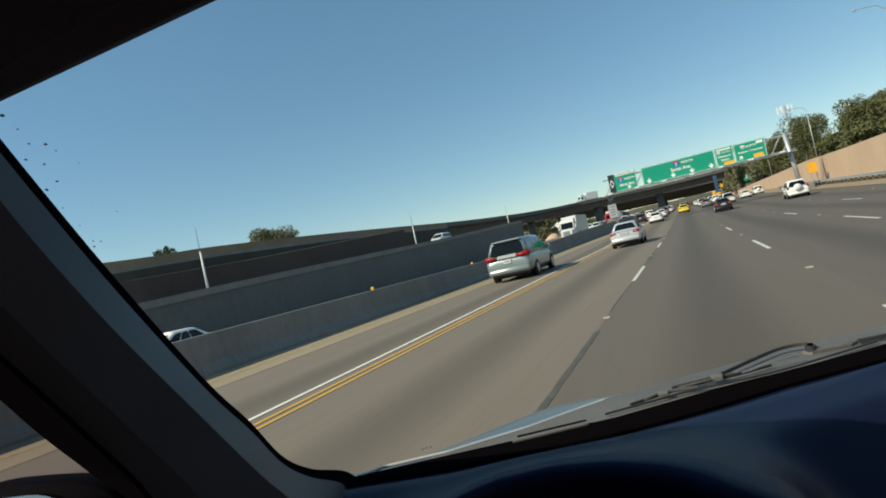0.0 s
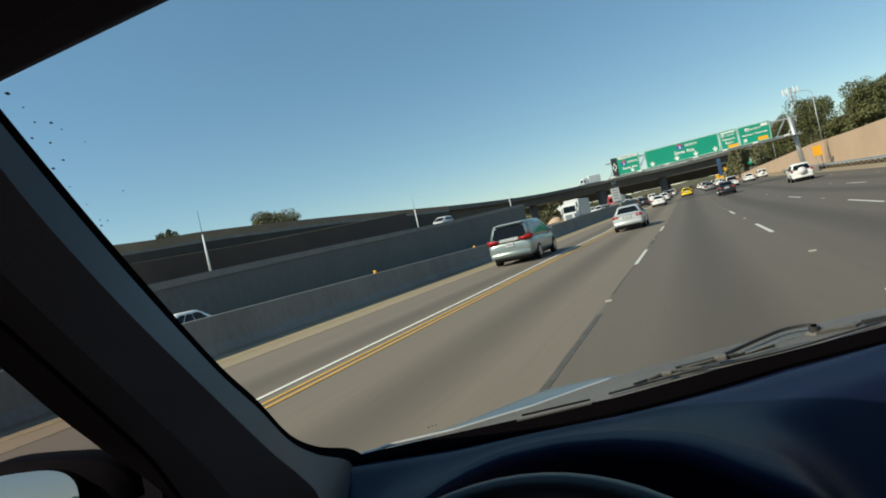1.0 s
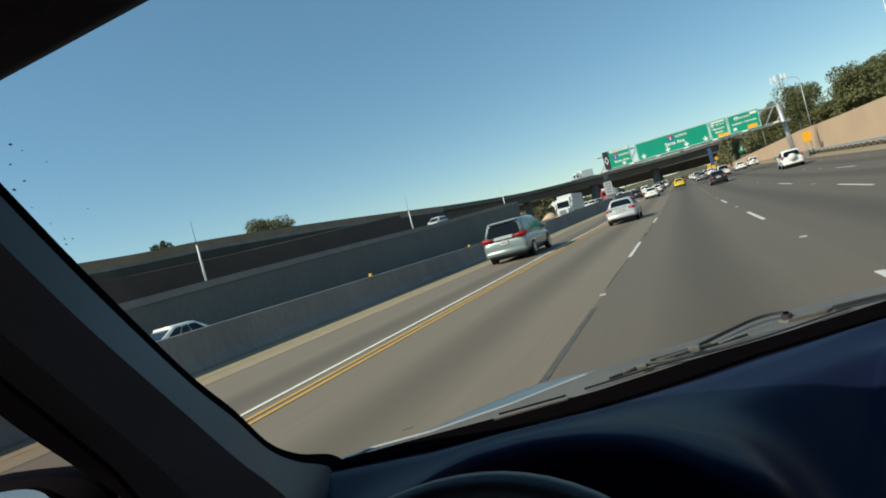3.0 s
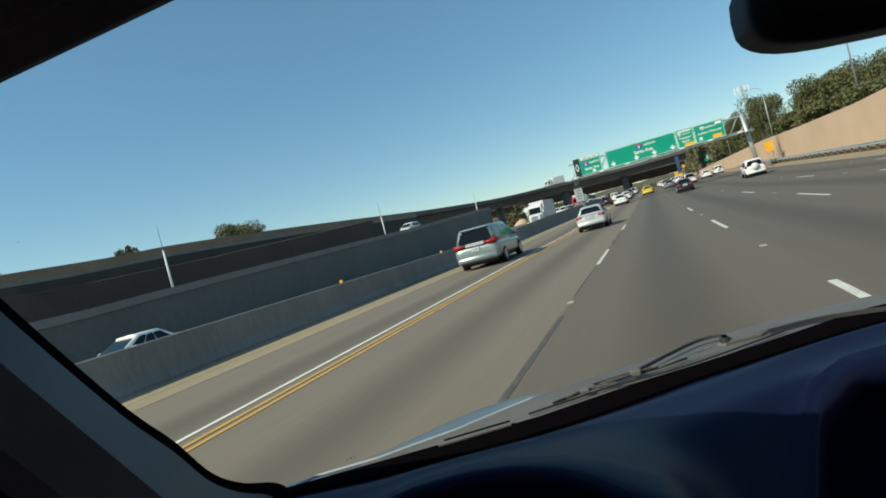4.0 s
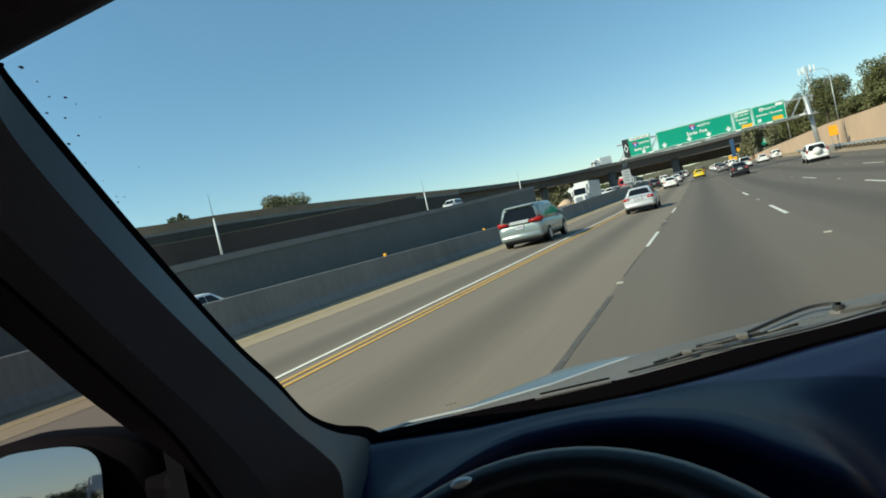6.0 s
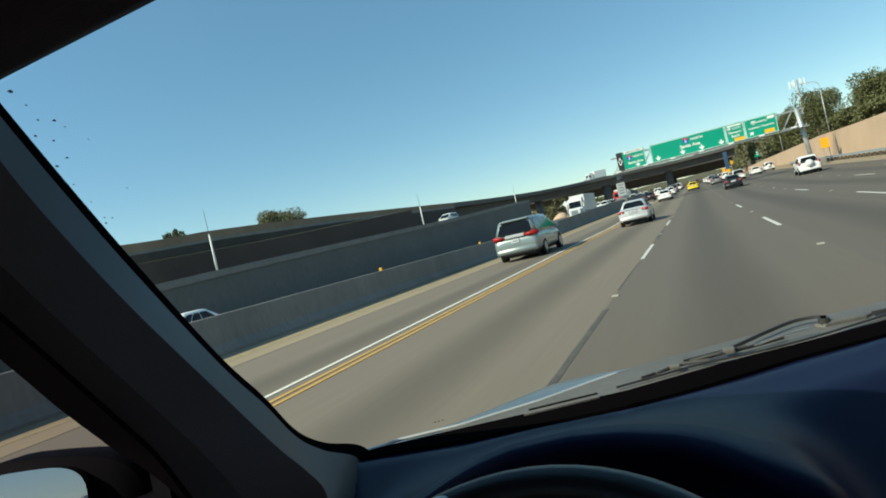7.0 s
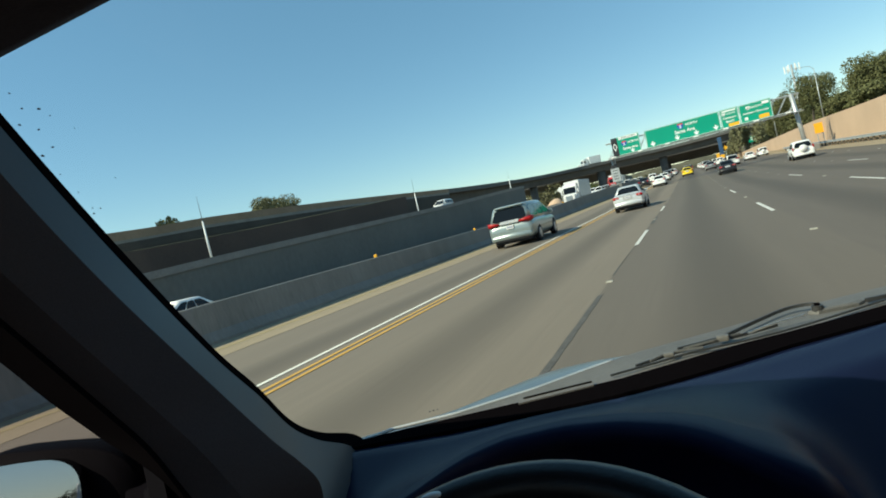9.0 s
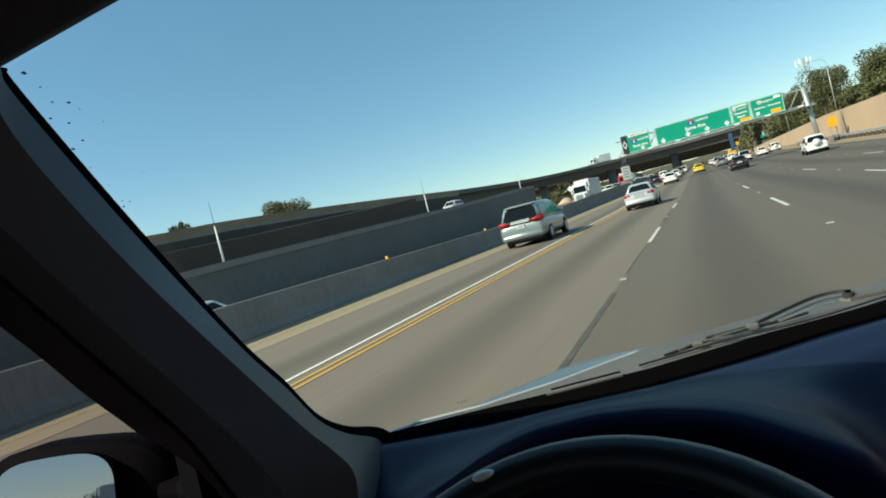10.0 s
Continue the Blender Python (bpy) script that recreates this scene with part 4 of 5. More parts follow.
ws = part("windshield", bm, M_GLASS, own, "clear windshield with dirt specks", True)
ws.visible_shadow = False

# cowl and bonnet
part("cowl", level_strip(band_y, lip_y, -.60, 1.34, BASE - .004, BASE - .001), M_COWL, own, "grey plastic cowl under the wipers")
# the glint along the bonnet's edge, made as a thin silver strip
part("bonnet_glint", loft([[(x, lip_y(m) - .004, BASE - .004), (x, lip_y(m) - .0012, BASE + .002), (x, lip_y(m) + .0012, BASE + .002), (x, lip_y(m) + .004, BASE - .006)] for x, m in [(v, mirrored(v)) for v in np.linspace(-.74, -.26, 40)]]), P_SILVER, own, "bright silver strip for the glint on the bonnet edge", True)
rings = []
for x in np.linspace(-.80, 1.54, 60):
    m = mirrored(x)
    y0, y1 = lip_y(m) + .003, crest_y(m)
    ring = [(x, y0 + (y1 - y0) * t, BASE - .012 - .018 * t + .008 * math.sin(math.pi * t)) for t in (0, .2, .4, .6, .8, 1)]
    side_drop = .10 * abs((x - CX) / 1.17) ** 3
    ring += [(x, y1 + .07, BASE - .05), (x, 1.98, .965 - side_drop), (x, 2.2, .90 - side_drop), (x, 2.40, .80 - side_drop), (x, 2.52 - side_drop, .64), (x, 2.52 - side_drop, .5), (x, y0, .5)]
    rings.append(ring)
part("bonnet", loft(rings), P_OWN, own, "silver-blue bonnet", True)


wiper = part("wiper", tube((.198, 1.575, 1.19), (.198, 1.575, 1.216), .016, .012, 14), M_WIPER, own, "black wiper with a pivot cap")
part("pivot_nut", tube((.198, 1.575, 1.216), (.198, 1.575, 1.221), .006, .006, 8), M_SEAL, wiper)


def rod(points, half, tall):
    return swept(smooth_path(points, 8), [(-half, 0), (-half * .6, tall), (half * .6, tall), (half, 0)])


part("wiper_arm", rod([(.201, 1.577, 1.212), (.186, 1.598, 1.212), (.134, 1.590, 1.210), (.068, 1.521, 1.209), (-.016, 1.421, 1.207), (-.053, 1.396, 1.206), (-.113, 1.367, 1.205)], .0042, .007), M_WIPER, wiper)
part("wiper_frame", rod([(.10, 1.478, 1.203), (.036, 1.433, 1.204), (-.019, 1.398, 1.206), (-.082, 1.372, 1.204), (-.15, 1.325, 1.203), (-.20, 1.285, 1.202)], .003, .006), M_WIPER, wiper)
part("wiper_blade", rod([(.33, 1.585, 1.202), (.148, 1.455, 1.202), (.036, 1.393, 1.202), (-.082, 1.344, 1.202), (-.16, 1.296, 1.202), (-.25, 1.24, 1.202)], .003, .004), M_WIPER, wiper)
# bright metal rod added to draw a highlight streak beside the frame
part("wiper_highlight", rod([(.160, 1.500, 1.214), (.095, 1.462, 1.213), (.036, 1.416, 1.211)], .0022, .004), M_RIM, wiper, "thin bright rod for a highlight on the wiper")
part("wiper_link", rod([(.02, 1.425, 1.210), (-.05, 1.383, 1.210), (-.10, 1.362, 1.208)], .002, .004), M_COWL, wiper)
part("wiper_link", rod([(-.06, 1.358, 1.207), (-.13, 1.335, 1.209), (-.17, 1.302, 1.206)], .002, .004), M_COWL, wiper)
part("arm_joint", box((-.030, 1.392, 1.205), (-.004, 1.412, 1.219), .004), M_COWL, wiper, "grey joint of the wiper")
part("arm_joint", box((-.142, 1.322, 1.204), (-.120, 1.338, 1.214), .003), M_COWL, wiper, "grey joint of the wiper")
part("pivot_boss", loft([[(.235 + a * k, 1.588 + b * k, z) for a, b in ((-.06, -.016), (-.04, -.03), (.05, .002), (.07, .03), (.04, .034), (-.05, .004))] for k, z in ((1, 1.196), (.95, 1.204), (.7, 1.208))]), M_COWL, wiper, "pale moulded boss round the pivot")
part("wiper_blade", rod([(.95, 1.52, 1.202), (.7, 1.60, 1.202), (.45, 1.64, 1.202), (.30, 1.60, 1.202)], .006, .009), M_WIPER, wiper)

# door mirror
hs = loft([[(x, y, 1.285 + (z - 1.285) * 1.0) for x, y, z in rounded(.181 * k, 1.285 - .109 * k, 1.285 + .109 * k, yy, 36, 3.2)] for yy, k in ((.60, .985), (.605, 1.0), (.66, .95), (.70, .75), (.72, .4))])
bmesh.ops.translate(hs, verts=hs.verts[:], vec=(0, -.60, -1.285))
bmesh.ops.transform(hs, matrix=pose(-1.095, .559, 1.283, 0, 6.4, 18), verts=hs.verts[:])
dm = part("door_mirror", hs, M_CASE, own, "black door mirror", True)
gl = loft([[(x, y, z) for x, y, z in rounded(.106, 1.285 - .073, 1.285 + .073, yy, 36, 3.4)] for yy in (.590, .625)])
bmesh.ops.translate(gl, verts=gl.verts[:], vec=(0, -.597, -1.285))
bmesh.ops.transform(gl, matrix=pose(-1.097, .530, 1.309, -10, 3.9, 22), verts=gl.verts[:])
part("mirror_glass", gl, M_MIRROR, dm, "mirror glass reflecting the road behind")
part("mirror_foot", box((-.96, .60, 1.22), (-.86, .74, 1.30), .02), M_CASE, dm)

# inside mirror
rm = loft([rounded(.125, -.042, .042, yy, 32, 3.4) for yy in (-.012, .0, .03)])
bmesh.ops.transform(rm, matrix=pose(.352, .66, 1.752, 0, 3, 18), verts=rm.verts[:])
rv = part("inside_mirror", rm, M_TRIM, own, "black inside rear-view mirror", True)
rg = loft([rounded(.104, -.024, .032, yy, 28, 4.0) for yy in (-.016, -.011)])
bmesh.ops.transform(rg, matrix=pose(.352, .66, 1.752, 0, 3, 18), verts=rg.verts[:])
part("mirror_glass", rg, M_MIRROR, rv)
part("mirror_stem", tube((.352, .68, 1.78), (.37, .58, 1.92), .012, .012, 10), M_TRIM, rv)

# silver bead added on the steering wheel rim as its glossy highlight
a = math.radians(-28)
c = Matrix(pose(-.155, .25, 1.296, 29, 0, 0)) @ Vector((.19 * math.sin(a), .19 * math.cos(a), .016))
bm = bmesh.new()
bmesh.ops.create_uvsphere(bm, u_segments=14, v_segments=8, radius=.013)
bmesh.ops.transform(bm, matrix=Matrix.Translation(c) @ Matrix.Rotation(radians(35), 4, "Z") @ Matrix.Diagonal((.75, .35, .3, 1)), verts=bm.verts[:])
part("rim_highlight", bm, P_SILVER, wheel_root, "small silver bead for the highlight on the rim", True)

# side windows
for xw in (-.90, 2 * CX + .90):
    sw = part("side_window", prism([(-.58, 1.24), (.72, 1.24), (.62, 1.42), (.20, 1.94), (-.58, 1.97)], "x", xw - .003, xw), M_SIDEGLASS, own, "dim tinted side window")
    sw.visible_shadow = False


# ---------------------------------------------------------------- plants
def leaf_mesh(name, centres, sizes, rng):
    """Many small leaf blades, turned at random."""
    n = len(centres)
    u = rng.normal(size=(n, 3))
    u /= np.linalg.norm(u, axis=1)[:, None]
    w = np.cross(u, rng.normal(size=(n, 3)))
    w /= np.linalg.norm(w, axis=1)[:, None]
    u, w = u * sizes[:, None], w * sizes[:, None] * 0.55
    verts = np.stack([centres - u, centres - w * .9 + u * .1, centres + u, centres + w], 1).reshape(-1, 3)
    me = bpy.data.meshes.new(name)
    me.from_pydata(verts.tolist(), [], [(4 * i, 4 * i + 1, 4 * i + 2, 4 * i + 3) for i in range(n)])
    return me


def tree(label, at, height, radius, seed, leaf=None, stretch=1.0, count=2600, size=0.30, crown_from=0.25, name="tree", cone=False, full=1.0):
    rng = np.random.default_rng(seed)
    root = empty(name, pose(*at))
    tagged(root, label, "tree" if name != "bush" else "bush")
    bm = bmesh.new()
    add_tube(bm, (0, 0, -.3), (radius * .05, 0, height * .55), height * .022 + .05, height * .012 + .02, 8)
    add_tube(bm, (radius * .05, 0, height * .55), (-radius * .05, 0, height * .92), height * .012 + .02, .03, 6)
    for k in range(6):
        a, h = k * 1.05 + rng.uniform(0, .5), height * rng.uniform(.3, .6)
        add_tube(bm, (0, 0, h), (math.cos(a) * radius * .7, math.sin(a) * radius * .7, h + height * .22), height * .009 + .02, .02, 5)
    part("trunk", bm, M_BARK, root, "grey-brown trunk and limbs")
    lumps = 26
    c = rng.normal(size=(lumps, 3))
    c /= np.linalg.norm(c, axis=1)[:, None]
    c *= rng.uniform(.35, .85, lumps)[:, None]
    zc, hz = height * (1 + crown_from) / 2, height * (1 - crown_from) / 2
    if cone:
        zz = rng.uniform(-1, 1, lumps)
        rr = (1 - zz) / 2 * .75 + .12
        a = rng.uniform(0, math.tau, lumps)
        c = np.stack([np.cos(a) * rr * .6, np.sin(a) * rr * .6, zz], 1)
        lump_r = (.16 + .22 * (1 - zz) / 2)
    else:
        lump_r = rng.uniform(.24, .46, lumps) * full
    which = rng.integers(0, lumps, count)
    d = rng.normal(size=(count, 3))
    d /= np.linalg.norm(d, axis=1)[:, None]
    p = c[which] + d * (lump_r[which] * rng.uniform(.55, 1.05, count))[:, None]
    pts = np.stack([p[:, 0] * radius, p[:, 1] * radius * stretch, zc + p[:, 2] * hz], 1)
    me = leaf_mesh("crown", pts, rng.uniform(.6, 1.3, count) * size, rng)
    me.materials.append(leaf or M_LEAF)
    cr = new("crown", me)
    cr.parent = root
    cr["label"] = "uneven crown of small dusty green leaves"
    return root


def palm(label, at, height, seed):
    rng = np.random.default_rng(seed)
    root = empty("palm_tree", pose(*at))
    tagged(root, label, "palm tree", "palms by the freeway")
    part("trunk", add_tube(tube((0, 0, -.3), (.15, .05, height * .5), .24, .20, 9), (.15, .05, height * .5), (.3, .1, height), .20, .17, 9), M_BARK, root, "slim ringed trunk")
    vs, fs = [], []
    for k in range(46):
        a, droop = rng.uniform(0, math.tau), rng.uniform(-.9, 1.1)
        L = rng.uniform(1.6, 2.5)
        d = Vector((math.cos(a), math.sin(a), 0))
        side = Vector((-math.sin(a), math.cos(a), 0))
        pts = [Vector((.3, .1, height)) + d * (L * t * (1 - .25 * t)) + Vector((0, 0, L * (droop * t - 1.1 * t * t))) for t in (0, .25, .5, .75, 1)]
        for i in range(4):
            for j in range(4):
                q = pts[i].lerp(pts[i + 1], j / 4)
                for sg in (-1, 1):
                    tip = q + side * sg * .42 * (1 - .4 * i / 4) + d * .22 + Vector((0, 0, -.18))
                    n = len(vs)
                    vs += [q, q + d * .07, tip]
                    fs.append((n, n + 1, n + 2))
    me = bpy.data.meshes.new("fronds")
    me.from_pydata([tuple(v) for v in vs], [], fs)
    me.materials.append(M_PALM)
    fr = new("fronds", me)
    fr.parent = root
    fr["label"] = "drooping feathered fronds"
    return root


# ---------------------------------------------------------------- street furniture
def lamp_post(at, height, arm, label="slim galvanised street lamp with a curved arm"):
    root = empty("street_lamp", pose(*at))
    tagged(root, label, "street lamp", "street lamps")
    part("pole", tube((0, 0, 0), (0, 0, height), .085, .04, 10), M_GALV, root, "", True)
    part("base_plate", box((-.25, -.25, 0), (.25, .25, .12), .03), M_DECK, root)
    path = smooth_path([(0, 0, height - .1), (arm * .3, 0, height + .45), (arm, 0, height + .6)], 6)
    bm = bmesh.new()
    for a, b in zip(path, path[1:]):
        add_tube(bm, a, b, .04, .035, 6)
    part("arm", bm, M_GALV, root)
    part("lamp_head", box((arm - .1, -.16, height + .5), (arm + .75 * (1 if arm > 0 else -1) + .1, .16, height + .68) if arm > 0 else (arm + .1, .16, height + .68), .05), M_GALV, root, "grey lamp head")
    return root


def whip_pole(at):
    root = empty("pole", pose(*at))
    tagged(root, "slim pale pole with a thin whip top on the ramp wall", "pole", "poles on the ramp wall")
    part("shaft", tube((0, 0, 0), (0, 0, 3.4), .095, .06, 12), M_SIGNWHITE, root, "pale painted shaft", True)
    part("whip", tube((0, 0, 3.4), (0, 0, 5.3), .026, .012, 8), M_DARKSTEEL, root, "thin dark whip")
    part("collar", tube((0, 0, 3.34), (0, 0, 3.44), .07, .05, 10), M_GALV, root)
    part("base_plate", box((-.25, -.25, -.1), (.25, .25, .06), .02), M_DECK, root)


for at in ((-33.0, 31.6, 2.9), (-33.0, 67.8, 3.8), (-33.0, 112, 5.0), (-33.0, -20, 2.2), (-33.0, -70, 1.6)):
    whip_pole(at)
for at, h in (((19.2, 101, 3.6), 8.6), ((19.2, 62, 5.9), 9.0), ((19.2, 150, 2.6), 9.0), ((19.2, 18, 6.4), 9.0), ((19.2, -58, 3.0), 10.0), ((19.2, -98, 2.0), 10.0)):
    lamp_post(at, h, -2.2)

# phone mast behind the wall
root = empty("phone_mast", pose(24.6, 150, 2))
tagged(root, "grey phone mast with white antenna panels above the trees", "mast")
part("pole", tube((0, 0, 0), (0, 0, 17.4), .30, .2, 12), M_GALV, root, "", True)
for k in range(3):
    a = k * math.tau / 3 + .4
    part("strut", tube((0, 0, 16.4), (math.cos(a) * 1.3, math.sin(a) * 1.3, 16.4), .06, .06, 6), M_GALV, root)
    for j in (-.6, .6):
        c = Vector((math.cos(a) * 1.3 - math.sin(a) * j, math.sin(a) * 1.3 + math.cos(a) * j, 16.6))
        part("antenna_panel", box(c - Vector((.13, .08, .8)), c + Vector((.13, .08, .8)), .03), M_SIGNWHITE, root, "white antenna panel")


def road_sign(at, w, h, top, material, label, posts=2, diamond=False):
    root = empty("road_sign", pose(*at))
    tagged(root, label, "road sign")
    for x in ([-w * .3, w * .3] if posts == 2 else [0]):
        part("post", box((x - .05, .03, 0), (x + .05, .13, top), .01), M_GALV, root)
    if diamond:
        part("plate", prism([(0, top + h / 2), (w / 2, top), (0, top - h / 2), (-w / 2, top)], "y", -.02, .02), material, root, "diamond plate")
    else:
        pl = part("plate", box((-w / 2, -.02, top - h), (w / 2, .02, top), .015), material, root)
        for k in range(2):
            part("bar", box((-w * .32, -.026, top - h * (.35 + .3 * k)), (w * .32, -.019, top - h * (.22 + .3 * k))), M_SIGNWHITE, pl) if material is not M_SIGNYELLOW else None
    return root


road_sign((17.6, 96.5, .6), 1.3, 1.45, 3.5, M_SIGNYELLOW, "amber warning sign on posts beside the wall")
road_sign((17.2, 44, .1), 1.3, 2.3, 3.5, M_SIGNYELLOW, "tall amber curve sign beside the tan wall")
road_sign((11.6, 205, 1.7), 1.5, 1.5, 4.6, M_SIGNYELLOW, "amber exit diamond sign at the fork", 1, True)
road_sign((9.6, 215, 1.8), 1.0, 1.6, 3.4, M_SIGNYELLOW, "amber gore sign at the fork", 1)
road_sign((26.5, 270, 2.0), 4.6, 2.6, 8.0, M_GREEN, "green guide sign on the exit road")
road_sign((-24.6, 118, .8), 1.3, 1.3, 3.2, M_SIGNWHITE, "pale diamond sign seen from behind", 1, True)
for y, col in ((-150, M_SIGNBLUE), (-142, M_SIGNBLUE), (-128, M_SIGNBLUE)):
    road_sign((-14.6, y, 0), .9, 1.2, 3.4, col, "small blue sign on a post in the median", 1)

# tall blue-and-amber post by the fork
root = empty("marker_post", pose(10.4, 205, 1.8))
tagged(root, "dark blue column of the overpass by the fork", "column")
part("shaft", box((-.55, -.55, 0), (.55, .55, 8.2), .08), P_BLUE, root)
part("band", box((-.58, -.58, 1.4), (.58, .58, 2.6), .05), M_SIGNYELLOW, root, "amber band")

# ---------------------------------------------------------------- right-hand wall, rail and slope
tan_top = interp([(-320, 1.2), (-120, 1.4), (-40, 3.2), (10, 5.6), (60, 4.4), (79, 4.45), (91, 4.55), (102, 4.7), (130, 4.5), (170, 4.3), (260, 3.6), (400, 3.2)])
ys = [float(v) for v in range(-320, 300, 5)]
wall_right = setting("wall_right", loft([[(18.0, y, grade(y) - .2), (18.0, y, tan_top(y)), (18.35, y, tan_top(y)), (18.35, y, grade(y) - .2)] for y in ys]), M_TAN, "tan block retaining wall along the exit lane", "wall")
setting("slope_right", loft([[(18.3, y, tan_top(y) - .25), (24, y, tan_top(y) + .6), (60, y, tan_top(y) + 1.2), (60, y, -1), (18.3, y, -1)] for y in ys]), M_GROUND, "dry brown slope above the retaining wall", "slope")
rail = setting("guard_rail", loft([[(16.9 + a, y, grade(y) + b) for a, b in ((0, .45), (-.05, .5), (0, .58), (.02, .6), (0, .62), (-.05, .7), (0, .75), (.03, .75), (.05, .6), (.03, .45))] for y in [float(v) for v in range(-40, 130, 4)]]), M_GALV, "galvanised beam guard rail", "guard rail")
for k in range(84):
    y = -40 + k * 2.0
    part("rail_post", box((16.95, y - .08, grade(y) - .1), (17.12, y + .08, grade(y) + .72)), M_BARK, rail)
setting("kerb_right", loft([[(17.35, y, grade(y) - .1), (17.35, y, grade(y) + .35), (17.9, y, grade(y) + .38), (17.9, y, grade(y) - .1)] for y in ys]), M_SHOULDER, "pale concrete kerb at the foot of the wall", "kerb")

# trees on the slope
for i, (x, y, z, h, r) in enumerate(((24.2, 131, 4.9, 11.2, 4.1), (29.5, 140, 5.2, 5.0, 4.0), (27.2, 106, 5.2, 7.9, 3.9), (31.5, 110, 5.6, 7.2, 4.2), (37, 118, 5.7, 9, 5), (31, 92, 5.4, 6.4, 3.4), (38, 98, 5.6, 7.5, 4.4), (21.8, 150, 4.7, 9.0, 3.2), (24, 178, 4.6, 9.5, 4.0), (27.5, 165, 4.8, 9.5, 4.2))):
    tree("rounded dusty green tree on the slope above the wall", (x, y, z - .35), h, r, 40 + i, M_LEAF, count=15000, size=.17, crown_from=.05, full=1.25)
palm("low palm with arching fronds on the slope", (21.6, 122, 4.6), 3.2, 88)
for i, (x, y, h, r) in enumerate(((17.6, 232, 13, 2.2), (20.4, 235, 14, 2.2), (24.5, 232, 12, 3.0), (28, 238, 11, 3.6), (33, 236, 12, 4), (15.8, 240, 8, 2.6))):
    tree("slim dark tree beyond the overpass", (x, y, 2.0), h, r, 70 + i, M_LEAFGREY, count=1400, size=.38, crown_from=.15)

# white warehouse and its neighbours above the wall
wh = empty("warehouse", pose(0, 0, 0))
tagged(wh, "long white windowless warehouse with a red corner", "warehouse")
part("wall", box((25.5, -28, 3.0), (52, 28, 10.2), .05), P_WHITE, wh, "bright white plaster wall")
part("roof", box((25.3, -28.2, 10.2), (52.2, 28.2, 10.5), .04), M_DECK, wh)
part("canopy", box((24.2, -33, 7.6), (32, -28.05, 9.4), .05), P_RED, wh, "red corner canopy")
part("wing", box((25, -32.5, 2.6), (40, -28.02, 7.6), .05), M_TAN, wh)
ho = empty("house")
tagged(ho, "tan two-storey building with a grey hipped roof and dark windows", "building")
part("wall", box((27, -112, 1.0), (44, -84, 8.6), .05), M_TAN, ho, "tan plaster wall")
part("roof", loft([[(25.8, -113.4, 8.6), (45.2, -113.4, 8.6), (45.2, -82.6, 8.6), (25.8, -82.6, 8.6)], [(33, -105, 12.2), (38, -105, 12.2), (38, -91, 12.2), (33, -91, 12.2)]]), M_RAMPWALL, ho, "grey hipped roof")
part("low_wing", box((26, -83.9, 1.0), (38, -66, 4.6), .05), M_TAN, ho)
part("wing_roof", loft([[(25.2, -84, 4.6), (38.6, -84, 4.6), (38.6, -65.2, 4.6), (25.2, -65.2, 4.6)], [(31.4, -84, 6.8), (32.4, -84, 6.8), (32.4, -66, 6.8), (31.4, -66, 6.8)]]), M_BROWNWALL, ho, "brown gabled roof")
part("awning", box((25.6, -74, 2.6), (26.02, -69.5, 3.6), .03), M_SIGNYELLOW, ho, "yellow awning board")
for k in range(7):
    y = -110 + k * 3.7
    w = part("window", box((26.93, y, 5.6), (27.02, y + 2.1, 7.4), .01), M_AUTOGLASS, ho, "dark upper window")
    part("window_frame", box((26.9, y - .1, 5.45), (27.03, y + 2.2, 5.6), .01), M_SIGNWHITE, w)
    part("window", box((26.93, y, 2.0), (27.02, y + 2.1, 4.2), .01), M_AUTOGLASS, ho, "dark lower window")
for i, (x, y, h) in enumerate(((21.5, -46, 13), (23.5, -42, 14.5), (26, -50, 15), (22.5, -36, 11.5), (28, -44, 14))):
    palm("tall palm with drooping fronds beside the warehouse", (x, y, 2.0), h, 90 + i)
for i, (x, y, h, r) in enumerate(((24, -56, 14, 4.2), (28.5, -60, 13, 4.6), (31, -54, 13, 4.5), (46, -76, 14, 5))):
    tree("tall dusty grey-green tree by the freeway wall", (x, y, 1.6), h, r, 110 + i, M_LEAFGREY, count=3200, size=.36, crown_from=.1)
for i in range(9):
    tree("dark green tree behind the warehouse", (56 + 3 * (i % 3), -34 + 9 * i, 4), 10.5, 4.5, 130 + i, M_LEAF, count=1200, size=.45)

# ---------------------------------------------------------------- far side: plants, sign frame, buildings, lorries
tree("round bush on the bank beyond the flyover", (-76, 91, 9.7), 7.2, 5.3, 150, M_LEAFGREY, count=11000, size=.19, crown_from=.0, name="bush")
tree("small bush beside a round bush on the bank", (-76, 100, 9.8), 3.8, 2.4, 151, M_LEAFGREY, count=900, size=.3, crown_from=.0, name="bush")
tree("small tree on the bank beyond the flyover", (-76, 65.7, 9.2), 4.8, 1.8, 152, M_LEAF, count=1000, size=.24)
for i, (y, h, r) in enumerate(((-51, 13.5, 2.4), (-30, 15, 2.0), (-36, 12, 1.8), (-110, 13, 2.2), (-106, 10, 2))):
    tree("dark cypress-like tree behind the embankment", (-74, y, bank_z(y) - .1), h - 3, r, 160 + i, M_LEAF, count=2000, size=.3, cone=True, crown_from=.05)
for i, (x, y, h, r) in enumerate(((-46, -178, 9, 4), (-49, -170, 8, 4), (-44, -160, 7, 3.5), (-52, -152, 7, 4), (-66, -152, 9, 4), (-76, -84, 11, 5), (-75, -12, 11, 3.5), (-77, 4, 10, 3.5))):
    tree("dusty green tree beyond the oncoming lanes", (x, y, 0 if y < -141 else bank_z(y) - .1), h if y < -141 else h - 3, r, 170 + i, M_LEAFGREY, count=1700, size=.36)
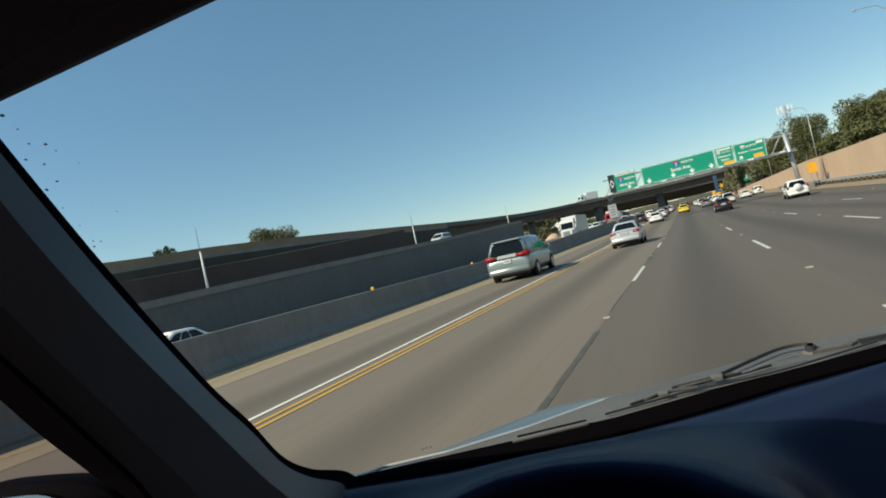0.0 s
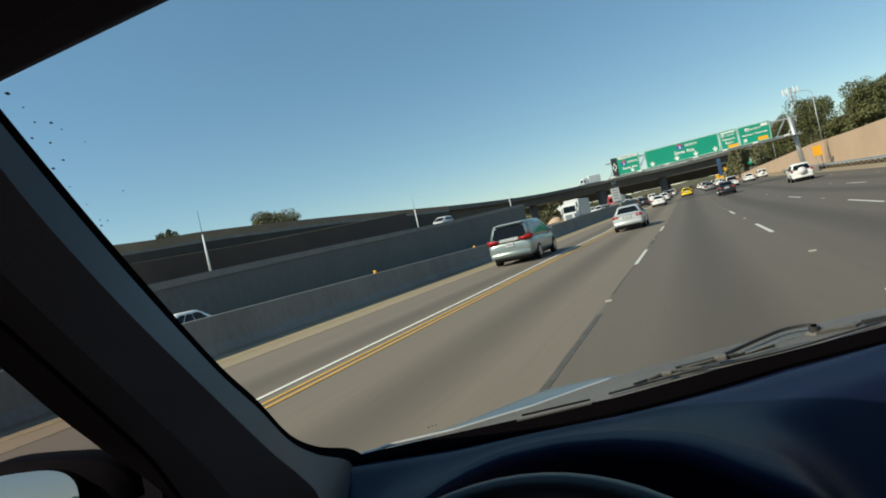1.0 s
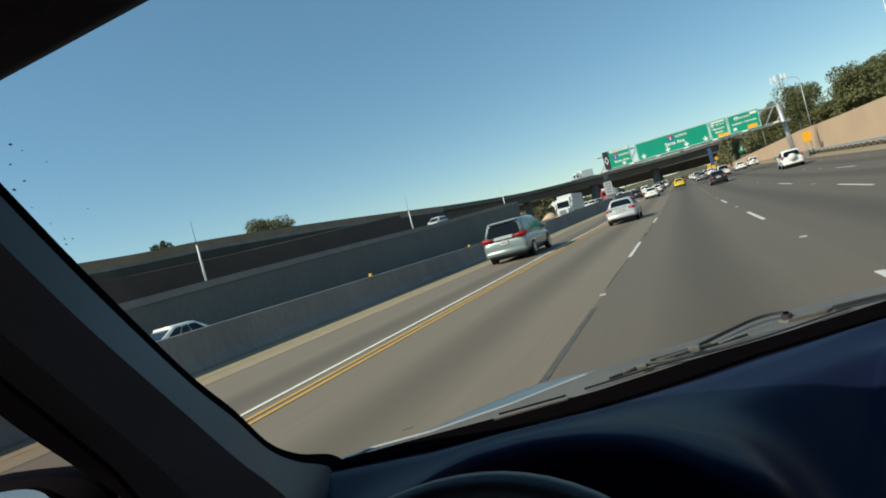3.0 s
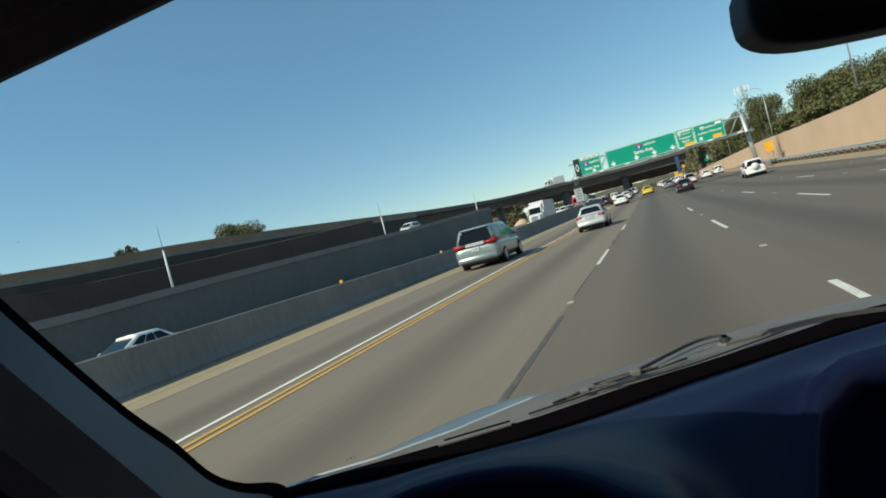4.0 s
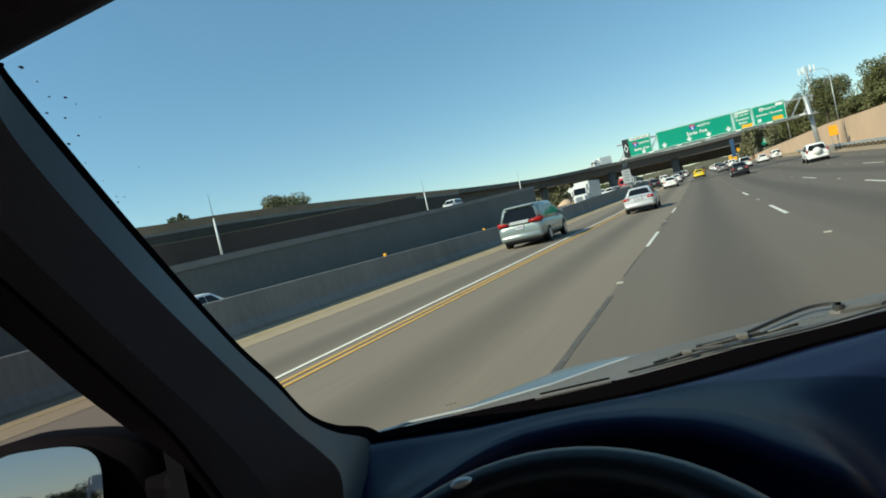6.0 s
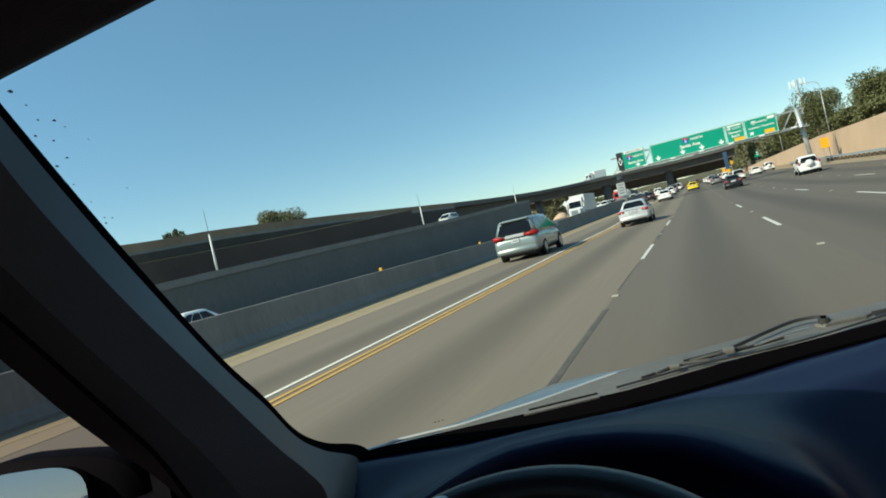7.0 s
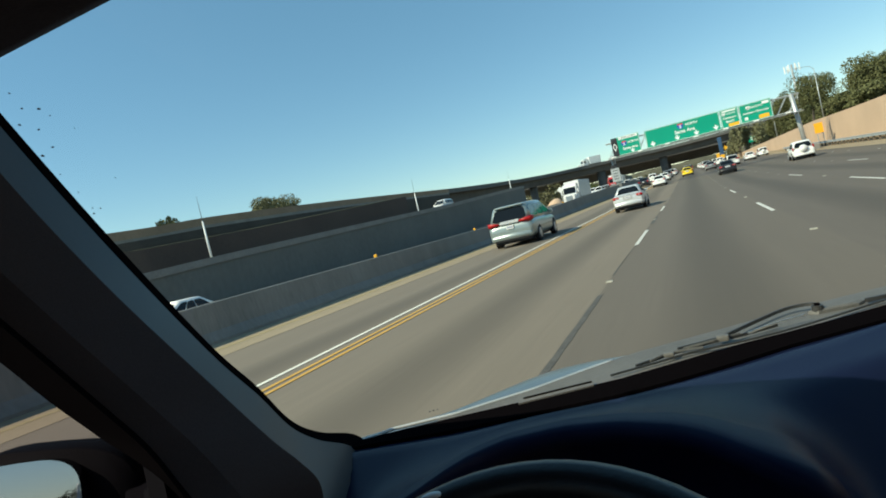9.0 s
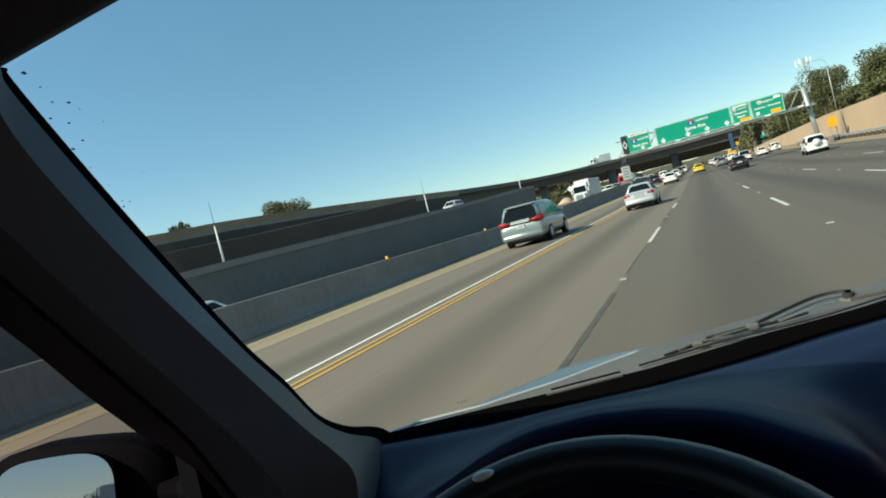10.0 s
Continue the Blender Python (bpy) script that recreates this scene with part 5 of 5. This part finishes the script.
for i, (x, y, h, r) in enumerate(((-26.0, 150, 3.4, 2.6), (-23.4, 154, 3.0, 2.6), (-29.5, 156, 4.6, 2.8), (-25.5, 160, 3.6, 3.2))):
    tree("sunlit green bush under the flyover", (x, y, .8), h, r, 190 + i, mat("bright_leaf", (.085, .10, .035), .7, vary=.3, island=.4, spec=.2) if i == 0 else bpy.data.materials["bright_leaf"], count=4200, size=.16, crown_from=.0, name="bush")
rng = np.random.default_rng(5)
n = 2600
c = np.stack([rng.uniform(-13.9, -13.2, n) - .6, rng.uniform(-150, -30, n), rng.uniform(0.2, 1.5, n)], 1)
me = leaf_mesh("hedge", c, rng.uniform(.15, .3, n), rng)
me.materials.append(M_LEAF)
tagged(new("hedge", me), "low green hedge along the oncoming shoulder", "hedge", kind="stuff")
n = 16000
a = rng.uniform(-1, 1, n)
far = np.stack([a * 700, 420 + 160 * rng.random(n) - 0.1 * np.abs(a * 700), np.abs(rng.normal(0, 1, n)) * 3.2 + 2.0 + 2.5 * np.sin(a * 40)], 1)
near = np.abs(far[:, 0]) < 30
far[near, 1] += 240
belt = np.stack([np.concatenate([rng.uniform(-190, -34, 15200), rng.uniform(34, 190, 9000)]), rng.uniform(226, 250, 24200), np.zeros(24200)], 1)
belt[:, 1] += np.where(belt[:, 0] > 0, 90, 0) - .25 * np.abs(belt[:, 0] + 36) * (belt[:, 0] < 0)
belt[:, 2] = rng.random(24200) ** .8 * (6.0 + 2.2 * np.sin(belt[:, 0] * .21) + 1.2 * np.sin(belt[:, 0] * .83))
far = np.concatenate([far, belt])
me = leaf_mesh("far_woods", far, np.concatenate([rng.uniform(1.0, 2.4, len(far) - 24200), rng.uniform(.35, .8, 24200)]), rng)
me.materials.append(M_DARKLEAF)
tagged(new("far_woods", me), "distant line of dark trees beyond the overpass", "trees", kind="stuff")
for i, (x, y, w, h, col) in enumerate(((60, 345, 24, 12, M_DECK), (110, 370, 30, 16, M_RAMPWALL))):
    b = empty("office_building", pose(x, y, 0))
    tagged(b, "distant plain commercial building with bands of windows", "building")
    part("wall", box((-w / 2, 0, 0), (w / 2, 14, h), .1), col, b)
    part("parapet", box((-w / 2 - .2, -.2, h), (w / 2 + .2, 14.2, h + .6), .05), M_DECK, b)
    for k in range(int(h // 3.4)):
        for j in range(6):
            xx = -w / 2 + 1 + j * (w - 2) / 6
            part("window", box((xx, -.05, 1.2 + k * 3.4), (xx + (w - 2) / 6 - .8, .05, 2.9 + k * 3.4)), M_AUTOGLASS, b)

# added earth banks close the distance behind the overpasses; their dark colour imitates shade
for side_name, xs_bank, yb, hb in (("bank_west", (-420, -60, -33), 318, 7.4), ("bank_east", (24, 60, 420), 330, 7.4), ("bank_far", (-260, 0, 260), 640, 12.8)):
    setting(side_name, loft([[(x, yb, 0), (x, yb + 8, hb + .8 * math.sin(x * .13)), (x, yb + 60, hb), (x, yb + 70, 0)] for x in np.linspace(xs_bank[0], xs_bank[2], 30)]), M_BANKSHADE, "added bank beyond the overpass, coloured dark as shade", "embankment", True)

# shrubs along the top of the tan wall
for i, (x, y, h, r) in enumerate(((21.2, 84, 2.6, 2.6), (24, 92, 3.2, 3.0), (21.4, 98, 2.8, 2.8), (24, 76, 3, 3), (22, 110, 3.0, 2.8), (21.6, 134, 3.2, 2.6), (29, 84, 4, 4), (33, 76, 4.5, 4.2), (27, 120, 4, 3.6))):
    tree("low dusty shrub along the top of the tan wall", (x, y, tan_top(y) - .1), h, r, 230 + i, M_LEAF, count=2600, size=.2, crown_from=.0, name="bush")

# heap of tan earth past the end of the ramp wall
rings = []
for k in range(7):
    t = k / 6
    rings.append([(-33.0 + (2.9 * (1 - t) + .15) * (1 + .22 * noise.noise((math.cos(a) * 1.3, math.sin(a) * 1.3, t * 2))) * math.cos(a), 150 + (3.4 * (1 - t) + .15) * math.sin(a), .0 + 2.7 * math.sin(t * math.pi / 2)) for a in [math.tau * j / 20 for j in range(20)]])
tagged(link_mesh("earth_heap", loft(rings), M_TAN, True), "heap of pale tan earth beside the ramp", "earth heap")

# cantilever sign frame over the oncoming side, seen from behind
cs = empty("cantilever_sign", pose(-33, -128, 0))
tagged(cs, "galvanised cantilever sign frame seen from behind", "sign frame")
part("post", tube((0, 0, 0), (0, 0, 7.6), .28, .24, 14), M_GALV, cs, "", True)
for z in (5.2, 7.4):
    part("chord", tube((-.3, 0, z), (9.6, 0, z), .09, .09, 8), M_GALV, cs)
for k in range(8):
    part("brace", tube((.3 + k * 1.15, 0, 5.2), (1.45 + k * 1.15, 0, 7.4), .05, .05, 6), M_GALV, cs)
part("sign_back", box((.5, .25, 5.0), (9.3, .33, 7.8), .03), M_SIGNWHITE, cs, "pale back of the sign panel")
part("walkway", box((-.5, -.9, 4.75), (10.2, -.1, 4.83)), M_GALV, cs)


def lorry(at, heading, label, trailer=11.5, cab=P_WHITE, load=P_WHITE):
    root = empty("lorry", pose(*at, 0, 0, heading))
    tagged(root, label, "lorry")
    part("cab", loft([[(-1.15, 0, .6), (1.15, 0, .6), (1.15, 0, 2.6), (-1.15, 0, 2.6)], [(-1.2, .15, .55), (1.2, .15, .55), (1.2, .15, 3.6), (-1.2, .15, 3.6)], [(-1.2, 1.9, .55), (1.2, 1.9, .55), (1.2, 1.9, 3.4), (-1.2, 1.9, 3.4)], [(-1.15, 2.5, .55), (1.15, 2.5, .55), (1.1, 2.3, 1.9), (-1.1, 2.3, 1.9)]]), cab, root)
    part("nose", box((-1.0, 2.3, .55), (1.0, 3.7, 1.75), .15), cab, root, "long white bonnet")
    part("grille", box((-.55, 3.68, .75), (.55, 3.76, 1.6), .03), M_RIM, root, "chrome grille")
    part("windshield", prism([(2.32, 1.95), (2.02, 2.95), (2.06, 2.98), (2.38, 1.97)], "x", -1.0, 1.0), M_AUTOGLASS, root, "dark windshield")
    part("bumper", box((-1.15, 3.6, .4), (1.15, 3.85, .75), .05), M_RIM, root)
    for s in (-1, 1):
        part("side_window", box((s * 1.19 - .03, 1.1, 1.9), (s * 1.19 + .03, 1.85, 2.7), .01), M_AUTOGLASS, root)
        part("headlight", box((s * .8 - .15, 3.66, .95), (s * .8 + .15, 3.74, 1.25), .04), M_LAMPGLASS, root)
        part("door_mirror", box((s * 1.4 - .1, 2.0, 1.9), (s * 1.4 + .1, 2.12, 2.6), .04), cab, root)
        part("fuel_tank", tube((s * .95, -.2, .75), (s * .95, 1.4, .75), .32, .32, 14), M_RIM, root)
        for y in (3.0, -.6, -1.8, -trailer + .8, -trailer + 2.0):
            wheel(root, s * 1.05, y, .5, .3)
    part("trailer", box((-1.28, -.5 - trailer, 1.15), (1.28, -.5, 4.05), .06), load, root, "plain white trailer box")
    part("chassis", box((-.5, -.5 - trailer, .8), (.5, 2.0, 1.15), .03), M_TRIM, root)
    return root


lorry((-18.7, 99.0, .6), 180, "white long-nosed lorry with a plain white trailer oncoming")
lorry((-27.0, -160, 0), 180, "white lorry with a long white trailer oncoming", 13.5)
lorry((-19.4, 166, 1.5), 180, "red lorry cab with a pale trailer oncoming", 9, P_RED, P_WHITE)
lorry((-23.2, 214, 1.9), 180, "white lorry with a plain trailer oncoming far off", 10)
lorry((-36, 235, 12.4), 124, "white box lorry crossing the flyover", 5)
car("white van-like car coming down the ramp behind the wall", "car", P_WHITE, "van", (-35.3, 84, ramp_top(84) - .85), 180, False, "cars on the ramps")
for x, y, z, hd, col in ((-63, 120, 10.65, 0, P_WHITE), (-58, 196, 11.72, -12, P_GREY), (-19, 245.4, 12.5, -60, P_SILVER), (1, 253.5, 12.66, -80, P_WHITE), (30, 256.5, 13.1, -86, P_BLACK)):
    car("car on the raised ramp above the freeway", "car", col, "sedan", (x, y, z), hd, False, "cars on the ramps")
setting("ramp_road", loft([[(-37.9, y, ramp_top(y) - 1.2), (-37.9, y, ramp_top(y) - .85), (-32.42, y, ramp_top(y) - .85), (-32.42, y, ramp_top(y) - 1.2)] for y in [float(v) for v in range(-240, 116, 6)] + [118.0]]), M_ROAD, "grey concrete ramp road behind the wall", "road")

# amber reflectors on the barrier
for k in range(26):
    y = -150 + k * 12.2
    if y > 60:
        break
    rf = tagged(link_mesh("barrier_reflector", box((barrier_x(y) - .46, y - .05, grade(y) + 1.10 * barrier_h(y)), (barrier_x(y) - .34, y + .05, grade(y) + 1.10 * barrier_h(y) + .13), .015), M_SIGNYELLOW), "small amber reflector on top of the barrier", "reflector", "barrier reflectors")

# red scrap at the foot of the barrier
bm = bmesh.new()
bmesh.ops.create_icosphere(bm, subdivisions=2, radius=.14)
for v in bm.verts:
    v.co = Vector((v.co.x * 1.2, v.co.y * 1.6, v.co.z * .8)) * (1 + .35 * noise.noise(v.co * 7))
bmesh.ops.translate(bm, verts=bm.verts[:], vec=(-11.2, -7.0, .11))
tagged(link_mesh("cloth_scrap", bm, P_RED, True), "crumpled red scrap lying by the barrier", "debris")

# specks of dirt on the windshield, near its upper corner
rng = np.random.default_rng(3)
for y, z, size in ((.509, 1.947, 2.6), (.526, 1.929, 1.2), (.538, 1.908, 1.3), (.562, 1.910, 2.0), (.576, 1.901, 1.0), (.529, 1.883, 1.6), (.554, 1.878, 1.5), (.609, 1.884, .8), (.568, 1.852, 1.5), (.550, 1.838, 1.9),
                   (.568, 1.810, .9), (.657, 1.804, .9), (.589, 1.782, .8), (.605, 1.756, 1.0), (.618, 1.755, 1.1), (.605, 1.747, 1.4)):
    bm = bmesh.new()
    bmesh.ops.create_icosphere(bm, subdivisions=2, radius=.0011 * size)
    for v in bm.verts:
        v.co *= 1 + .5 * noise.noise(v.co * 900 + Vector((y * 50, z * 50, 0)))
    bmesh.ops.transform(bm, matrix=Matrix.Translation((-.853, y, z)) @ Matrix.Diagonal((.4, 1.3, .8, 1)), verts=bm.verts[:])
    part("dirt_speck", bm, M_DIRT, ws)
for k, wide in enumerate((.004, .003, .002)):
    part("etched_mark", box((-.551 + k * .007, .956 + k * .004, 1.259), (-.551 + wide + k * .007, .957 + k * .004, 1.2604 + .0003 * k)), M_DIRT, ws, "tiny grey mark on the glass")
